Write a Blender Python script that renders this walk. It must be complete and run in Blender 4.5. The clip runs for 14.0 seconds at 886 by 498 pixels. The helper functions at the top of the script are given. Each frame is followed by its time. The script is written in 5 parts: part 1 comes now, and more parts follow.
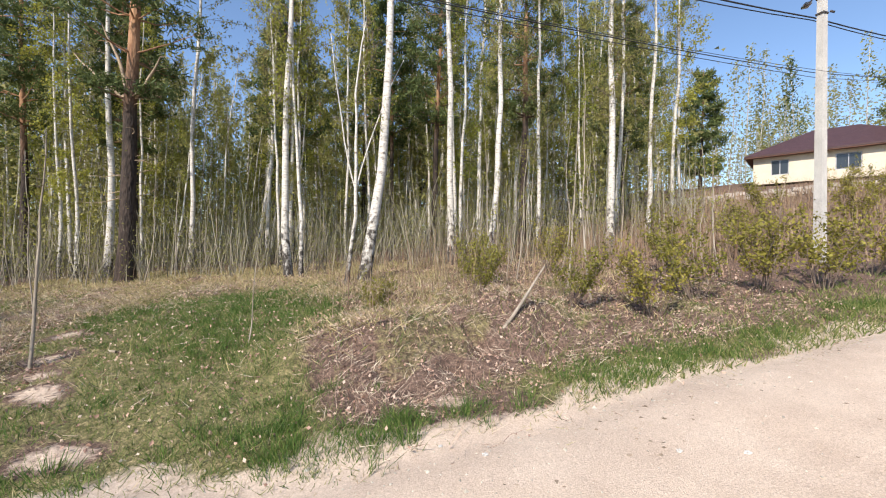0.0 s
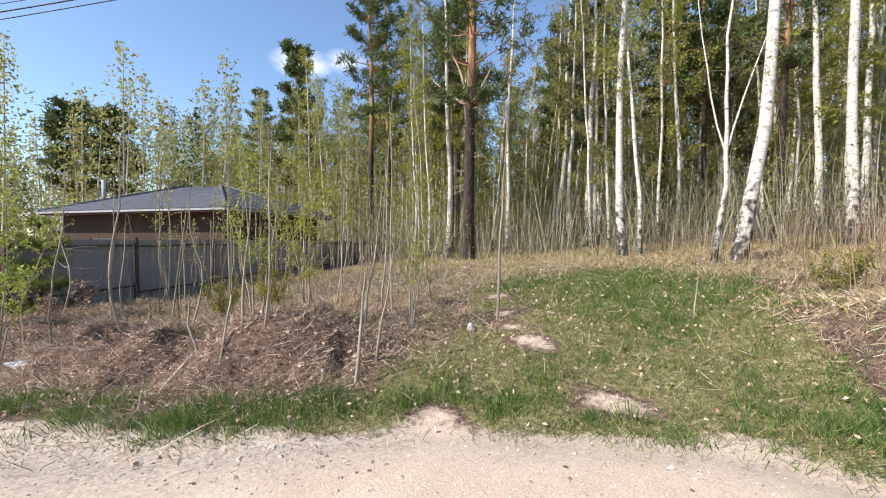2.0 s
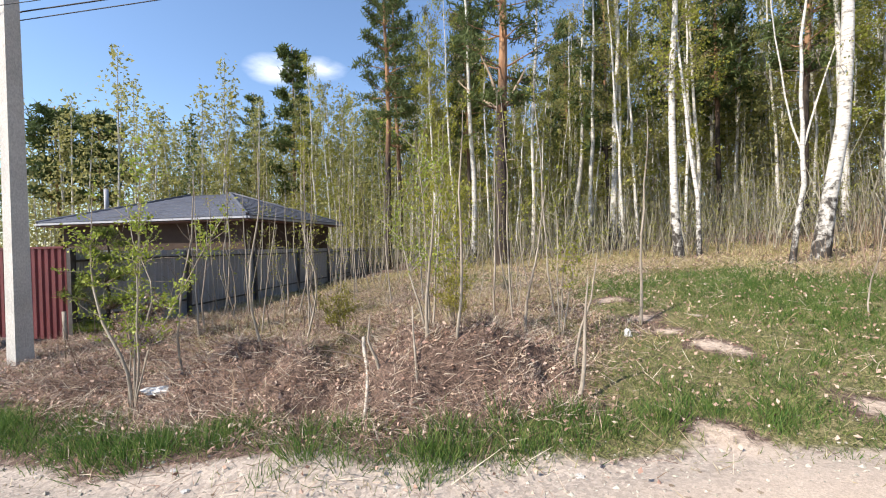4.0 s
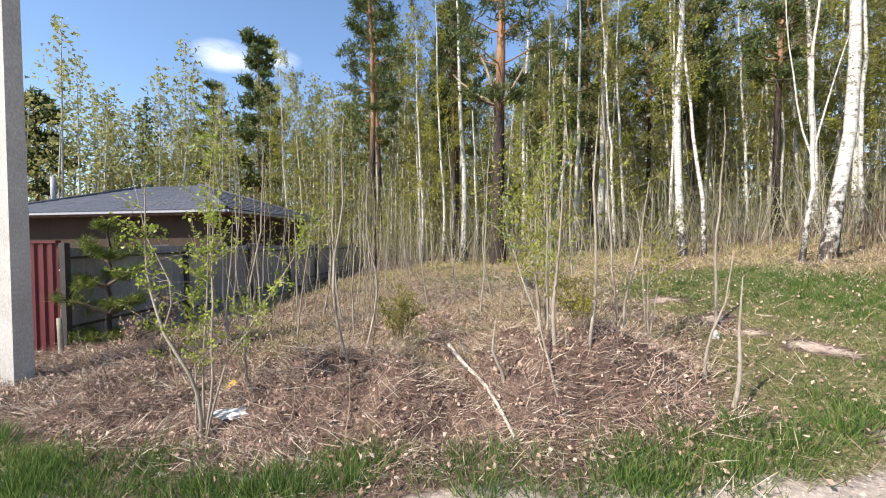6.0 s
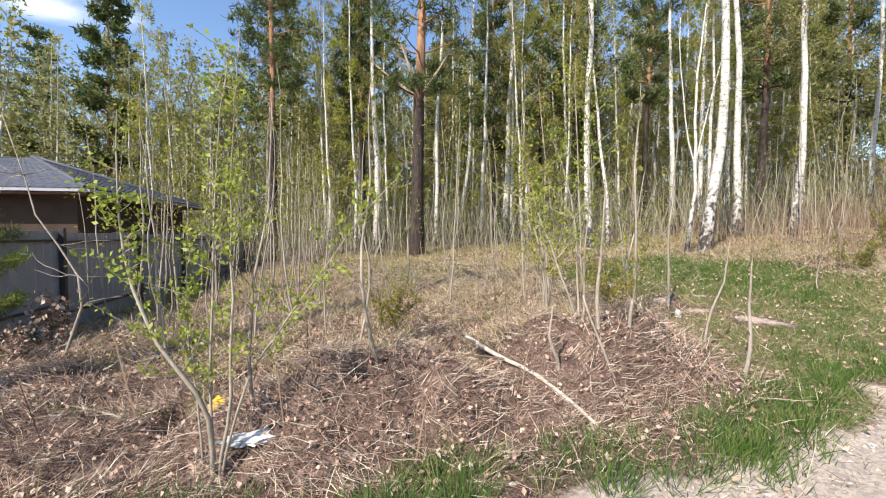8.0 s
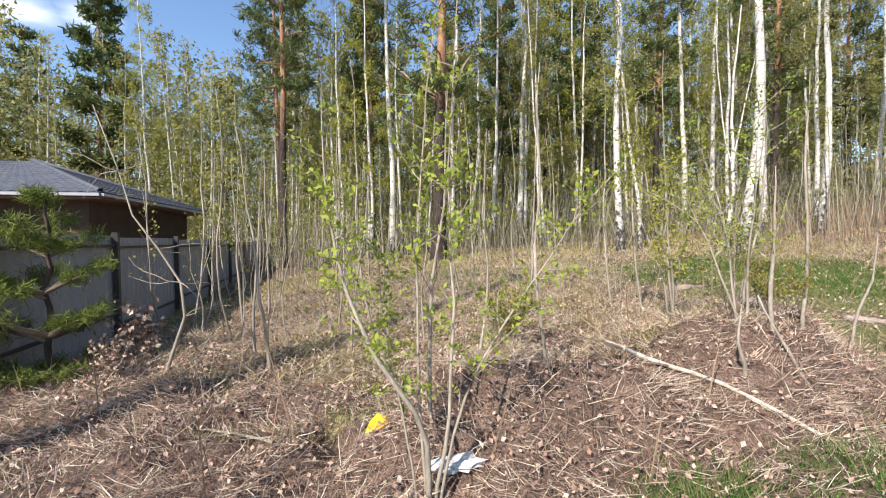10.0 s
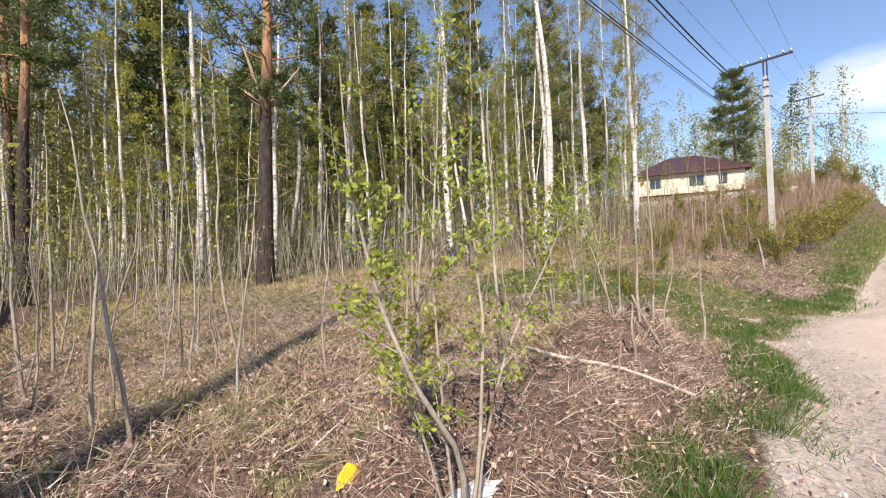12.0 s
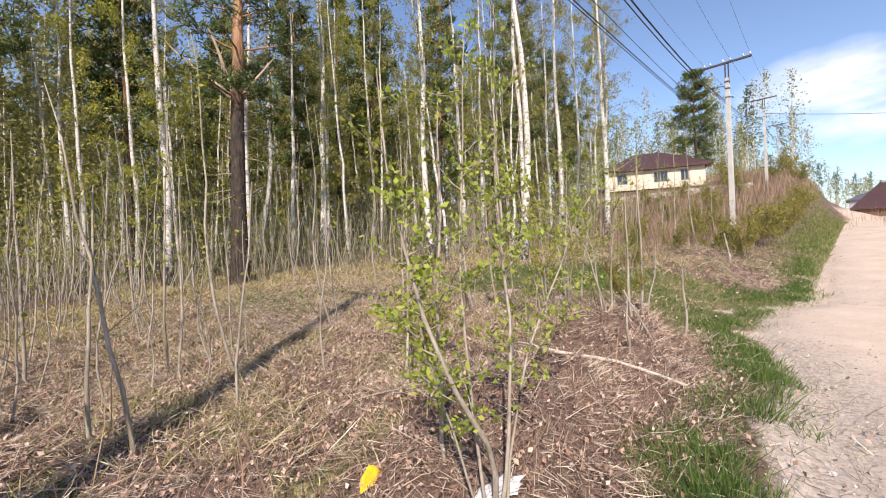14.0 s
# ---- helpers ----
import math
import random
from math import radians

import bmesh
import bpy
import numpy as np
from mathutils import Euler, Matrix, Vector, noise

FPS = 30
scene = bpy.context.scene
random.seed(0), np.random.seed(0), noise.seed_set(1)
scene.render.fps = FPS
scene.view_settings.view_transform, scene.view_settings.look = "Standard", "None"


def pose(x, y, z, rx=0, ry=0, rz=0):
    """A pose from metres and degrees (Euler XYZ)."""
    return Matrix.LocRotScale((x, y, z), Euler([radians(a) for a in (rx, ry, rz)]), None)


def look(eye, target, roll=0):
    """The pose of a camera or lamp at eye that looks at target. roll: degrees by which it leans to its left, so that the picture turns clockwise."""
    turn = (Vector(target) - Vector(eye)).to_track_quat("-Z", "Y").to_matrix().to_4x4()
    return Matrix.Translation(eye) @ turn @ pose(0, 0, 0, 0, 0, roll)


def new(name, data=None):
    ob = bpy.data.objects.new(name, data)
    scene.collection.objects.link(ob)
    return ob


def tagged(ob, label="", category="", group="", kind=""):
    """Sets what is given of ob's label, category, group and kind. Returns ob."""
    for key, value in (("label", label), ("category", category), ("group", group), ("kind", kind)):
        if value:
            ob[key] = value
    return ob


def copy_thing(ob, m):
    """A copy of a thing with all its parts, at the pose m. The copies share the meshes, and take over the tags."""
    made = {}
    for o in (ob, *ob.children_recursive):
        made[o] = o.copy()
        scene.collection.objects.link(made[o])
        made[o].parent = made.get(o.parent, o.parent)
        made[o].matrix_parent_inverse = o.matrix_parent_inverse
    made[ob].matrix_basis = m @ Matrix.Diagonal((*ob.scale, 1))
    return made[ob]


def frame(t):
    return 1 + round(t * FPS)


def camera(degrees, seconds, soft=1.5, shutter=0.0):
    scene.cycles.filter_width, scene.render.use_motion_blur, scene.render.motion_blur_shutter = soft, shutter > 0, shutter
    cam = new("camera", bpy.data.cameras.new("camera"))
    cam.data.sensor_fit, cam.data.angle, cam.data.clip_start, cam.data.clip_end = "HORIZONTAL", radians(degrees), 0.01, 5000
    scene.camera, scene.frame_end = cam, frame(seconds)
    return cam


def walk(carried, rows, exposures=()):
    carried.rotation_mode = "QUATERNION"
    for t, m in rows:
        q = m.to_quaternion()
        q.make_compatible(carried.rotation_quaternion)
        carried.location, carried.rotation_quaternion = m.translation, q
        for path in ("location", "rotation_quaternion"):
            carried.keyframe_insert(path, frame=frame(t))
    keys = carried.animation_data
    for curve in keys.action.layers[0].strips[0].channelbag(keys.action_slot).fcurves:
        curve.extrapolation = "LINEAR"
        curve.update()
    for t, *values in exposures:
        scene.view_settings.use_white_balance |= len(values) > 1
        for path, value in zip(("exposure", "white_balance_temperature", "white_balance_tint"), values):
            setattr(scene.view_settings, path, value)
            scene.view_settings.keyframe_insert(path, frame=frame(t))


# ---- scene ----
cam = camera(95.2, 14.0, 1.1)
PATH = [
    (0, (1.066, 0.721, 1.865), (0.95, 2.717, 1.864), 0.6),
    (0.5, (0.413, 0.78, 1.678), (-0.368, 2.621, 1.633), 0.3),
    (1, (-0.281, 0.678, 1.626), (-1.496, 2.266, 1.585), -1.8),
    (1.5, (-0.862, 0.43, 1.617), (-2.131, 1.975, 1.549), -1.2),
    (2, (-1.433, 0.245, 1.525), (-2.666, 1.818, 1.466), -0.1),
    (2.5, (-1.99, -0.125, 1.498), (-3.158, 1.497, 1.421), -0.1),
    (3, (-2.491, -0.374, 1.461), (-3.627, 1.271, 1.389), -0.6),
    (3.5, (-3.055, -0.623, 1.515), (-4.194, 1.02, 1.467), -1.2),
    (4, (-3.55, -0.899, 1.509), (-4.707, 0.732, 1.48), -1.2),
    (4.2, (-3.738, -0.962, 1.49), (-4.914, 0.655, 1.462), -1.4),
    (6.3, (-5.49, -1.514, 1.532), (-6.392, 0.271, 1.491), -0.5),
    (6.5, (-5.668, -1.594, 1.517), (-6.511, 0.219, 1.477), -0.4),
    (7, (-5.999, -1.677, 1.516), (-6.703, 0.194, 1.46), -0.3),
    (7.5, (-6.429, -1.615, 1.462), (-6.993, 0.303, 1.396), -0.4),
    (8, (-6.804, -1.64, 1.43), (-7.249, 0.309, 1.356), 0.0),
    (8.5, (-7.265, -1.704, 1.452), (-7.678, 0.252, 1.375), 0.1),
    (8.7, (-7.431, -1.694, 1.443), (-7.878, 0.254, 1.367), -0.2),
    (10.8, (-9.173, -1.655, 1.352), (-9.306, 0.34, 1.368), -1.7),
    (11, (-9.354, -1.666, 1.35), (-9.359, 0.334, 1.389), -1.3),
    (11.5, (-9.559, -1.54, 1.357), (-9.262, 0.437, 1.419), -1.8),
    (12, (-9.72, -1.398, 1.332), (-9.155, 0.521, 1.371), -1.7),
    (12.5, (-10.006, -1.334, 1.367), (-9.37, 0.562, 1.396), -0.5),
    (13, (-10.136, -1.306, 1.367), (-9.541, 0.604, 1.393), 0.1),
    (13.5, (-10.123, -1.291, 1.379), (-9.525, 0.617, 1.403), -0.7),
    (14, (-10.039, -1.323, 1.395), (-9.34, 0.552, 1.403), -2.2),
]
walk(cam, [(t, look(eye, target, roll)) for t, eye, target, roll in PATH],
     [(0.0, 0.52, 6600, 12), (0.6, 0.6, 6600, 11), (6.3, 0.71, 6550, 11), (8.7, 0.71, 6550, 11), (10.8, 0.74, 6500, 10), (12.0, 0.53, 6750, 15), (14.0, 0.52, 6800, 17)])


# ---- light ----
SUN_AZ, SUN_EL = radians(246), radians(41)      # where the sun stands: azimuth from +x, counter-clockwise
sun_dir = Vector((math.cos(SUN_AZ) * math.cos(SUN_EL), math.sin(SUN_AZ) * math.cos(SUN_EL), math.sin(SUN_EL)))
sun = new("sun", bpy.data.lights.new("sun", "SUN"))
sun.data.energy, sun.data.angle, sun.data.color = 4.75, radians(0.53), (1.0, 0.93, 0.83)
sun.matrix_world = look(sun_dir * 50, (0, 0, 0))

world = bpy.data.worlds.new("sky")
scene.world = world
world.use_nodes = True
wn, wl = world.node_tree.nodes, world.node_tree.links
wn.clear()
sky = wn.new("ShaderNodeTexSky")
sky.sky_type, sky.sun_disc = "NISHITA", False
sky.sun_elevation, sky.sun_rotation = SUN_EL, radians(90) - SUN_AZ
sky.air_density, sky.dust_density, sky.ozone_density = 1.0, 0.3, 3.6
wc = wn.new("ShaderNodeTexCoord")
wmap = wn.new("ShaderNodeMapping")
wmap.inputs["Scale"].default_value = (1.6, 1.6, 4.5)
wmap.inputs["Location"].default_value = (0.35, 0.1, 0.0)
wnoise = wn.new("ShaderNodeTexNoise")
wnoise.inputs["Scale"].default_value, wnoise.inputs["Detail"].default_value, wnoise.inputs["Roughness"].default_value = 9.0, 6, 0.6
clouds = None
for cdir, width_c, gain in (((-0.779, 0.504, 0.373), 0.085, 1.0), ((-0.722, 0.577, 0.384), 0.07, 0.8), ((0.874, 0.415, 0.262), 0.17, 1.0), ((0.9, 0.38, 0.2), 0.14, 0.8), ((0.2, -0.9, 0.4), 0.5, 0.8)):
    gap = wn.new("ShaderNodeVectorMath")
    gap.operation = "SUBTRACT"
    gap.inputs[1].default_value = cdir
    wl.new(wc.outputs["Generated"], gap.inputs[0])
    flat = wn.new("ShaderNodeVectorMath")
    flat.operation = "MULTIPLY"
    flat.inputs[1].default_value = (1, 1, 2.2)
    wl.new(gap.outputs[0], flat.inputs[0])
    reach_c = wn.new("ShaderNodeVectorMath")
    reach_c.operation = "LENGTH"
    wl.new(flat.outputs[0], reach_c.inputs[0])
    near_c = wn.new("ShaderNodeMapRange")
    near_c.inputs["From Min"].default_value, near_c.inputs["From Max"].default_value = width_c, 0.0
    near_c.inputs["To Max"].default_value = gain
    wl.new(reach_c.outputs["Value"], near_c.inputs["Value"])
    if clouds is None:
        clouds = near_c.outputs[0]
    else:
        join_c = wn.new("ShaderNodeMath")
        join_c.operation = "MAXIMUM"
        wl.new(clouds, join_c.inputs[0]), wl.new(near_c.outputs[0], join_c.inputs[1])
        clouds = join_c.outputs[0]
shred = wn.new("ShaderNodeMath")
shred.operation = "MULTIPLY"
wl.new(clouds, shred.inputs[0]), wl.new(wnoise.outputs["Fac"], shred.inputs[1])
wramp = wn.new("ShaderNodeValToRGB")
wramp.color_ramp.elements[0].position, wramp.color_ramp.elements[1].position = 0.08, 0.62
wmix = wn.new("ShaderNodeMixRGB")
wmix.inputs[2].default_value = (6.6, 6.8, 7.2, 1)
wbg = wn.new("ShaderNodeBackground")
wbg.inputs["Strength"].default_value = 0.15
wout = wn.new("ShaderNodeOutputWorld")
for a, b in ((wc.outputs["Generated"], wmap.inputs[0]), (wmap.outputs[0], wnoise.inputs["Vector"]), (shred.outputs[0], wramp.inputs[0]),
             (wramp.outputs[0], wmix.inputs[0]), (sky.outputs[0], wmix.inputs[1]), (wmix.outputs[0], wbg.inputs[0]), (wbg.outputs[0], wout.inputs[0])):
    wl.new(a, b)


# ---- materials ----
def material(name, rough=0.8, metal=0.0):
    m = bpy.data.materials.new(name)
    m.use_nodes = True
    b = m.node_tree.nodes["Principled BSDF"]
    b.inputs["Roughness"].default_value, b.inputs["Metallic"].default_value = rough, metal
    b.inputs["Specular IOR Level"].default_value = 0.3
    return m, m.node_tree.nodes, m.node_tree.links, b


def node(nodes, links, kind, **ins):
    n = nodes.new(kind)
    for key, v in ins.items():
        sock = n.inputs[key.replace("_", " ")]
        if hasattr(v, "is_linked"):
            links.new(v, sock)
        else:
            sock.default_value = v
    return n


def ramp(nodes, links, fac, stops):
    r = nodes.new("ShaderNodeValToRGB")
    e = r.color_ramp.elements
    while len(e) < len(stops):
        e.new(0.5)
    for k, (p, c) in zip(e, stops):
        k.position, k.color = p, (*c, 1)
    links.new(fac, r.inputs[0])
    return r.outputs[0]


def mix(nodes, links, fac, a, b, mode="MIX"):
    n = nodes.new("ShaderNodeMixRGB")
    n.blend_type = mode
    for sock, v in zip(n.inputs, (fac, a, b)):
        if hasattr(v, "is_linked"):
            links.new(v, sock)
        else:
            sock.default_value = v if isinstance(v, (int, float)) else (*v, 1)
    return n.outputs[0]


def bump(nodes, links, b, height, strength, distance):
    n = node(nodes, links, "ShaderNodeBump", Height=height, Strength=strength, Distance=distance)
    links.new(n.outputs[0], b.inputs["Normal"])


def grainy(name, c1, c2, scale=8.0, rough=0.8, stretch=(1, 1, 1), bumpy=0.3, dist=0.01, metal=0.0, fine=60.0):
    """A surface of two tones with a coarse and a fine grain."""
    m, n, l, b = material(name, rough, metal)
    tc = n.new("ShaderNodeTexCoord")
    mp = node(n, l, "ShaderNodeMapping", Vector=tc.outputs["Object"], Scale=stretch)
    big = node(n, l, "ShaderNodeTexNoise", Vector=mp.outputs[0], Scale=scale, Detail=6.0, Roughness=0.6)
    small = node(n, l, "ShaderNodeTexNoise", Vector=mp.outputs[0], Scale=fine, Detail=3.0)
    col = ramp(n, l, big.outputs["Fac"], [(0.3, c1), (0.7, c2)])
    tone = ramp(n, l, small.outputs["Fac"], [(0.25, (0.75, 0.75, 0.75)), (0.75, (1.2, 1.2, 1.2))])
    l.new(mix(n, l, 1.0, col, tone, "MULTIPLY"), b.inputs["Base Color"])
    bump(n, l, b, small.outputs["Fac"], bumpy, dist)
    return m


def islands(name, colours, rough=0.7, translucent=0.0, spec=0.2):
    """Leaves, blades and straws: each piece takes a tone of its own."""
    m, n, l, b = material(name, rough)
    b.inputs["Specular IOR Level"].default_value = spec
    geo = n.new("ShaderNodeNewGeometry")
    info = n.new("ShaderNodeObjectInfo")
    col = ramp(n, l, geo.outputs["Random Per Island"], [(i / (len(colours) - 1), c) for i, c in enumerate(colours)])
    tone = ramp(n, l, info.outputs["Random"], [(0.0, (0.8, 0.85, 0.8)), (1.0, (1.15, 1.1, 1.05))])
    col = mix(n, l, 1.0, col, tone, "MULTIPLY")
    l.new(col, b.inputs["Base Color"])
    if translucent:
        t = node(n, l, "ShaderNodeBsdfTranslucent", Color=col)
        s = node(n, l, "ShaderNodeMixShader", Fac=translucent)
        l.new(b.outputs[0], s.inputs[1]), l.new(t.outputs[0], s.inputs[2])
        l.new(s.outputs[0], n["Material Output"].inputs["Surface"])
    return m


def birch_bark(name):
    m, n, l, b = material(name, 0.7)
    tc = n.new("ShaderNodeTexCoord")
    info = n.new("ShaderNodeObjectInfo")
    shift = node(n, l, "ShaderNodeVectorMath", Vector=tc.outputs["Object"])
    comb = node(n, l, "ShaderNodeCombineXYZ", Z=node(n, l, "ShaderNodeMath", Value=info.outputs["Random"]).outputs[0])
    l.new(comb.outputs[0], shift.inputs[1])
    flat = node(n, l, "ShaderNodeMapping", Vector=shift.outputs[0], Scale=(7, 7, 22))
    streak = node(n, l, "ShaderNodeTexNoise", Vector=flat.outputs[0], Scale=1.0, Detail=3.0, Roughness=0.55)
    patch = node(n, l, "ShaderNodeMapping", Vector=shift.outputs[0], Scale=(4.5, 4.5, 3.6))
    scars = node(n, l, "ShaderNodeTexNoise", Vector=patch.outputs[0], Scale=1.6, Detail=5.0, Roughness=0.65)
    z = node(n, l, "ShaderNodeSeparateXYZ", Vector=tc.outputs["Object"]).outputs["Z"]
    low = node(n, l, "ShaderNodeMapRange", Value=z)
    low.inputs["From Min"].default_value, low.inputs["From Max"].default_value = 0.0, 2.4
    low.inputs["To Min"].default_value, low.inputs["To Max"].default_value = 0.25, 0.0
    scar = node(n, l, "ShaderNodeMath", Value=scars.outputs["Fac"])
    l.new(low.outputs[0], scar.inputs[1])
    white = ramp(n, l, streak.outputs["Fac"], [(0.28, (0.13, 0.105, 0.085)), (0.38, (0.44, 0.4, 0.34)), (0.52, (0.58, 0.55, 0.49)), (0.62, (0.64, 0.61, 0.55)), (0.8, (0.48, 0.42, 0.35))])
    mask = ramp(n, l, scar.outputs[0], [(0.55, (0, 0, 0)), (0.72, (1, 1, 1))])
    l.new(mix(n, l, mask, white, (0.05, 0.042, 0.035)), b.inputs["Base Color"])
    bump(n, l, b, scar.outputs[0], 0.5, 0.02)
    return m


def pine_bark(name):
    m, n, l, b = material(name, 0.9)
    tc = n.new("ShaderNodeTexCoord")
    mp = node(n, l, "ShaderNodeMapping", Vector=tc.outputs["Object"], Scale=(1, 1, 0.35))
    plates = node(n, l, "ShaderNodeTexVoronoi", Vector=mp.outputs[0], Scale=14.0)
    noise_t = node(n, l, "ShaderNodeTexNoise", Vector=mp.outputs[0], Scale=9.0, Detail=5.0)
    z = node(n, l, "ShaderNodeSeparateXYZ", Vector=tc.outputs["Object"]).outputs["Z"]
    mr = node(n, l, "ShaderNodeMapRange", Value=z)
    mr.inputs["From Min"].default_value, mr.inputs["From Max"].default_value = 6.3, 9.5
    low = ramp(n, l, noise_t.outputs["Fac"], [(0.3, (0.024, 0.019, 0.016)), (0.7, (0.08, 0.057, 0.045))])
    high = ramp(n, l, noise_t.outputs["Fac"], [(0.3, (0.26, 0.13, 0.07)), (0.7, (0.44, 0.26, 0.145))])
    l.new(mix(n, l, mr.outputs[0], low, high), b.inputs["Base Color"])
    bump(n, l, b, plates.outputs["Distance"], 0.9, 0.03)
    return m


BIRCH = birch_bark("birch_bark")
PINE = pine_bark("pine_bark")
TWIG = grainy("twig_bark", (0.1, 0.075, 0.06), (0.22, 0.17, 0.13), 6, 0.85)
STEM = grainy("sapling_bark", (0.2, 0.165, 0.125), (0.45, 0.39, 0.315), 5, 0.8, (1, 1, 0.4))
RED_STEM = islands("cane_bark", [(0.14, 0.09, 0.065), (0.26, 0.165, 0.12), (0.38, 0.28, 0.2), (0.22, 0.17, 0.115)], 0.8)
LEAF = islands("young_birch_leaves", [(0.2, 0.215, 0.035), (0.31, 0.32, 0.055), (0.42, 0.405, 0.085), (0.245, 0.265, 0.05)], 0.55, 0.45)
LEAF_PALE = islands("opening_birch_leaves", [(0.21, 0.21, 0.065), (0.34, 0.325, 0.115), (0.275, 0.27, 0.09)], 0.6, 0.45)
SHRUB_LEAF = islands("willow_leaves", [(0.16, 0.22, 0.035), (0.27, 0.34, 0.055), (0.38, 0.43, 0.085)], 0.45, 0.4)
OLIVE_LEAF = islands("olive_leaves", [(0.17, 0.16, 0.035), (0.26, 0.24, 0.05), (0.34, 0.3, 0.07)], 0.6, 0.3)
# paler than the near leaves: distant haze is put into this colour
HAZED_LEAF = islands("haze_paled_leaves", [(0.23, 0.23, 0.085), (0.34, 0.335, 0.13), (0.42, 0.405, 0.17)], 0.6, 0.5)
SHORT = islands("short_grass_blades", [(0.07, 0.115, 0.028), (0.12, 0.17, 0.04), (0.2, 0.225, 0.075), (0.42, 0.37, 0.21)], 0.6, 0.3)
PALE_WOOD = grainy("pale_dead_wood", (0.42, 0.36, 0.29), (0.62, 0.56, 0.47), 6, 0.85)
NEEDLE = islands("pine_needles", [(0.065, 0.09, 0.034), (0.11, 0.145, 0.052), (0.175, 0.21, 0.075)], 0.6, 0.3)
NEEDLE_YOUNG = islands("young_pine_needles", [(0.07, 0.11, 0.02), (0.14, 0.18, 0.035), (0.2, 0.22, 0.05)], 0.6, 0.25)
GRASS = islands("grass_blades", [(0.04, 0.088, 0.022), (0.07, 0.145, 0.032), (0.12, 0.2, 0.045), (0.25, 0.28, 0.1)], 0.55, 0.35)
STRAW = islands("dead_stems", [(0.08, 0.05, 0.042), (0.36, 0.225, 0.18), (0.66, 0.51, 0.41), (0.84, 0.73, 0.6), (0.2, 0.12, 0.095), (0.56, 0.4, 0.32), (0.12, 0.078, 0.06)], 0.8, 0.1)
DEAD_LEAF = islands("dead_leaves", [(0.14, 0.085, 0.065), (0.38, 0.24, 0.19), (0.54, 0.38, 0.31), (0.62, 0.5, 0.42)], 0.8, 0.1)
PEBBLE = islands("pebbles", [(0.28, 0.25, 0.22), (0.45, 0.4, 0.35), (0.6, 0.54, 0.47), (0.36, 0.31, 0.27)], 0.85)
CONCRETE = grainy("weathered_concrete", (0.42, 0.4, 0.37), (0.56, 0.54, 0.5), 3, 0.9, (1, 1, 0.5))
STEEL = grainy("dark_painted_steel", (0.05, 0.045, 0.045), (0.09, 0.08, 0.075), 10, 0.6, metal=0.3)
GALV = grainy("galvanised_steel", (0.3, 0.3, 0.31), (0.42, 0.42, 0.43), 10, 0.5, metal=0.7)
CABLE = grainy("black_cable", (0.02, 0.02, 0.022), (0.035, 0.035, 0.04), 20, 0.6)
WIRE = grainy("aluminium_wire", (0.12, 0.12, 0.13), (0.2, 0.2, 0.21), 20, 0.5, metal=0.5)
GLASS_INS = grainy("porcelain", (0.5, 0.5, 0.48), (0.65, 0.65, 0.62), 20, 0.3)
RED_METAL = grainy("wine_red_sheet", (0.085, 0.017, 0.02), (0.12, 0.025, 0.028), 2, 0.45)
GREY_SHEET = grainy("grey_fence_sheet", (0.24, 0.24, 0.255), (0.31, 0.31, 0.32), 1.2, 0.55)
CREAM = grainy("cream_plaster", (0.62, 0.54, 0.42), (0.72, 0.64, 0.5), 1.5, 0.9)
# brown plaster made darker: the deep eaves' shade is put into its colour
SHADED_BROWN = grainy("shaded_brown_plaster", (0.05, 0.033, 0.024), (0.075, 0.05, 0.036), 1.5, 0.9)
BROWN_ROOF = grainy("brown_roof_sheet", (0.055, 0.028, 0.03), (0.085, 0.045, 0.045), 2, 0.55)
SLATE_ROOF = grainy("slate_blue_roof_tile", (0.075, 0.08, 0.1), (0.12, 0.125, 0.15), 2.5, 0.5)
SOFFIT = grainy("brown_soffit_board", (0.1, 0.05, 0.035), (0.17, 0.085, 0.055), 4, 0.6)
GUTTER = grainy("pale_gutter", (0.36, 0.36, 0.38), (0.45, 0.45, 0.47), 6, 0.4)
STONE = grainy("wall_stone", (0.34, 0.3, 0.26), (0.5, 0.46, 0.4), 3, 0.9)
YELLOW = grainy("yellow_plastic", (0.75, 0.45, 0.02), (0.85, 0.53, 0.04), 6, 0.45)
WHITE_BAG = grainy("white_film", (0.42, 0.41, 0.4), (0.72, 0.71, 0.69), 6, 0.4)
BLACK_PAINT = grainy("black_car_paint", (0.012, 0.012, 0.014), (0.02, 0.02, 0.022), 3, 0.2)
RUBBER = grainy("tyre_rubber", (0.02, 0.02, 0.02), (0.03, 0.03, 0.03), 20, 0.9)
DARK_GLASS, _n, _l, _b = material("dark_window_glass", 0.08)
_b.inputs["Base Color"].default_value = (0.03, 0.035, 0.04, 1)
_b.inputs["Specular IOR Level"].default_value = 0.6


# ---- the lie of the land ----
A = radians(23.5)                       # the road runs along this heading
CA, SA = math.cos(A), math.sin(A)
EDGE = 3.5                              # the gravel ends this far across


def smooth(a, b, v):
    t = np.clip((np.asarray(v, float) - a) / (b - a), 0, 1)
    return t * t * (3 - 2 * t)


def uv(x, y):
    """Along and across the road; across is counted so that the gravel's wavering edge lies at EDGE."""
    u, v = x * CA + y * SA, -x * SA + y * CA
    shift = -0.68 + 0.98 * smooth(-5.2, -1.5, u) - 0.55 * smooth(-0.2, 1.3, u) + 0.25 * smooth(3.0, 6.0, u)
    return u, v - shift * (1 - smooth(5.0, 8.0, v))


def xy(u, v):
    return u * CA - v * SA, u * SA + v * CA


def bell(x, y, cx, cy, r):
    return np.exp(-((x - cx) ** 2 + (y - cy) ** 2) / (r * r))


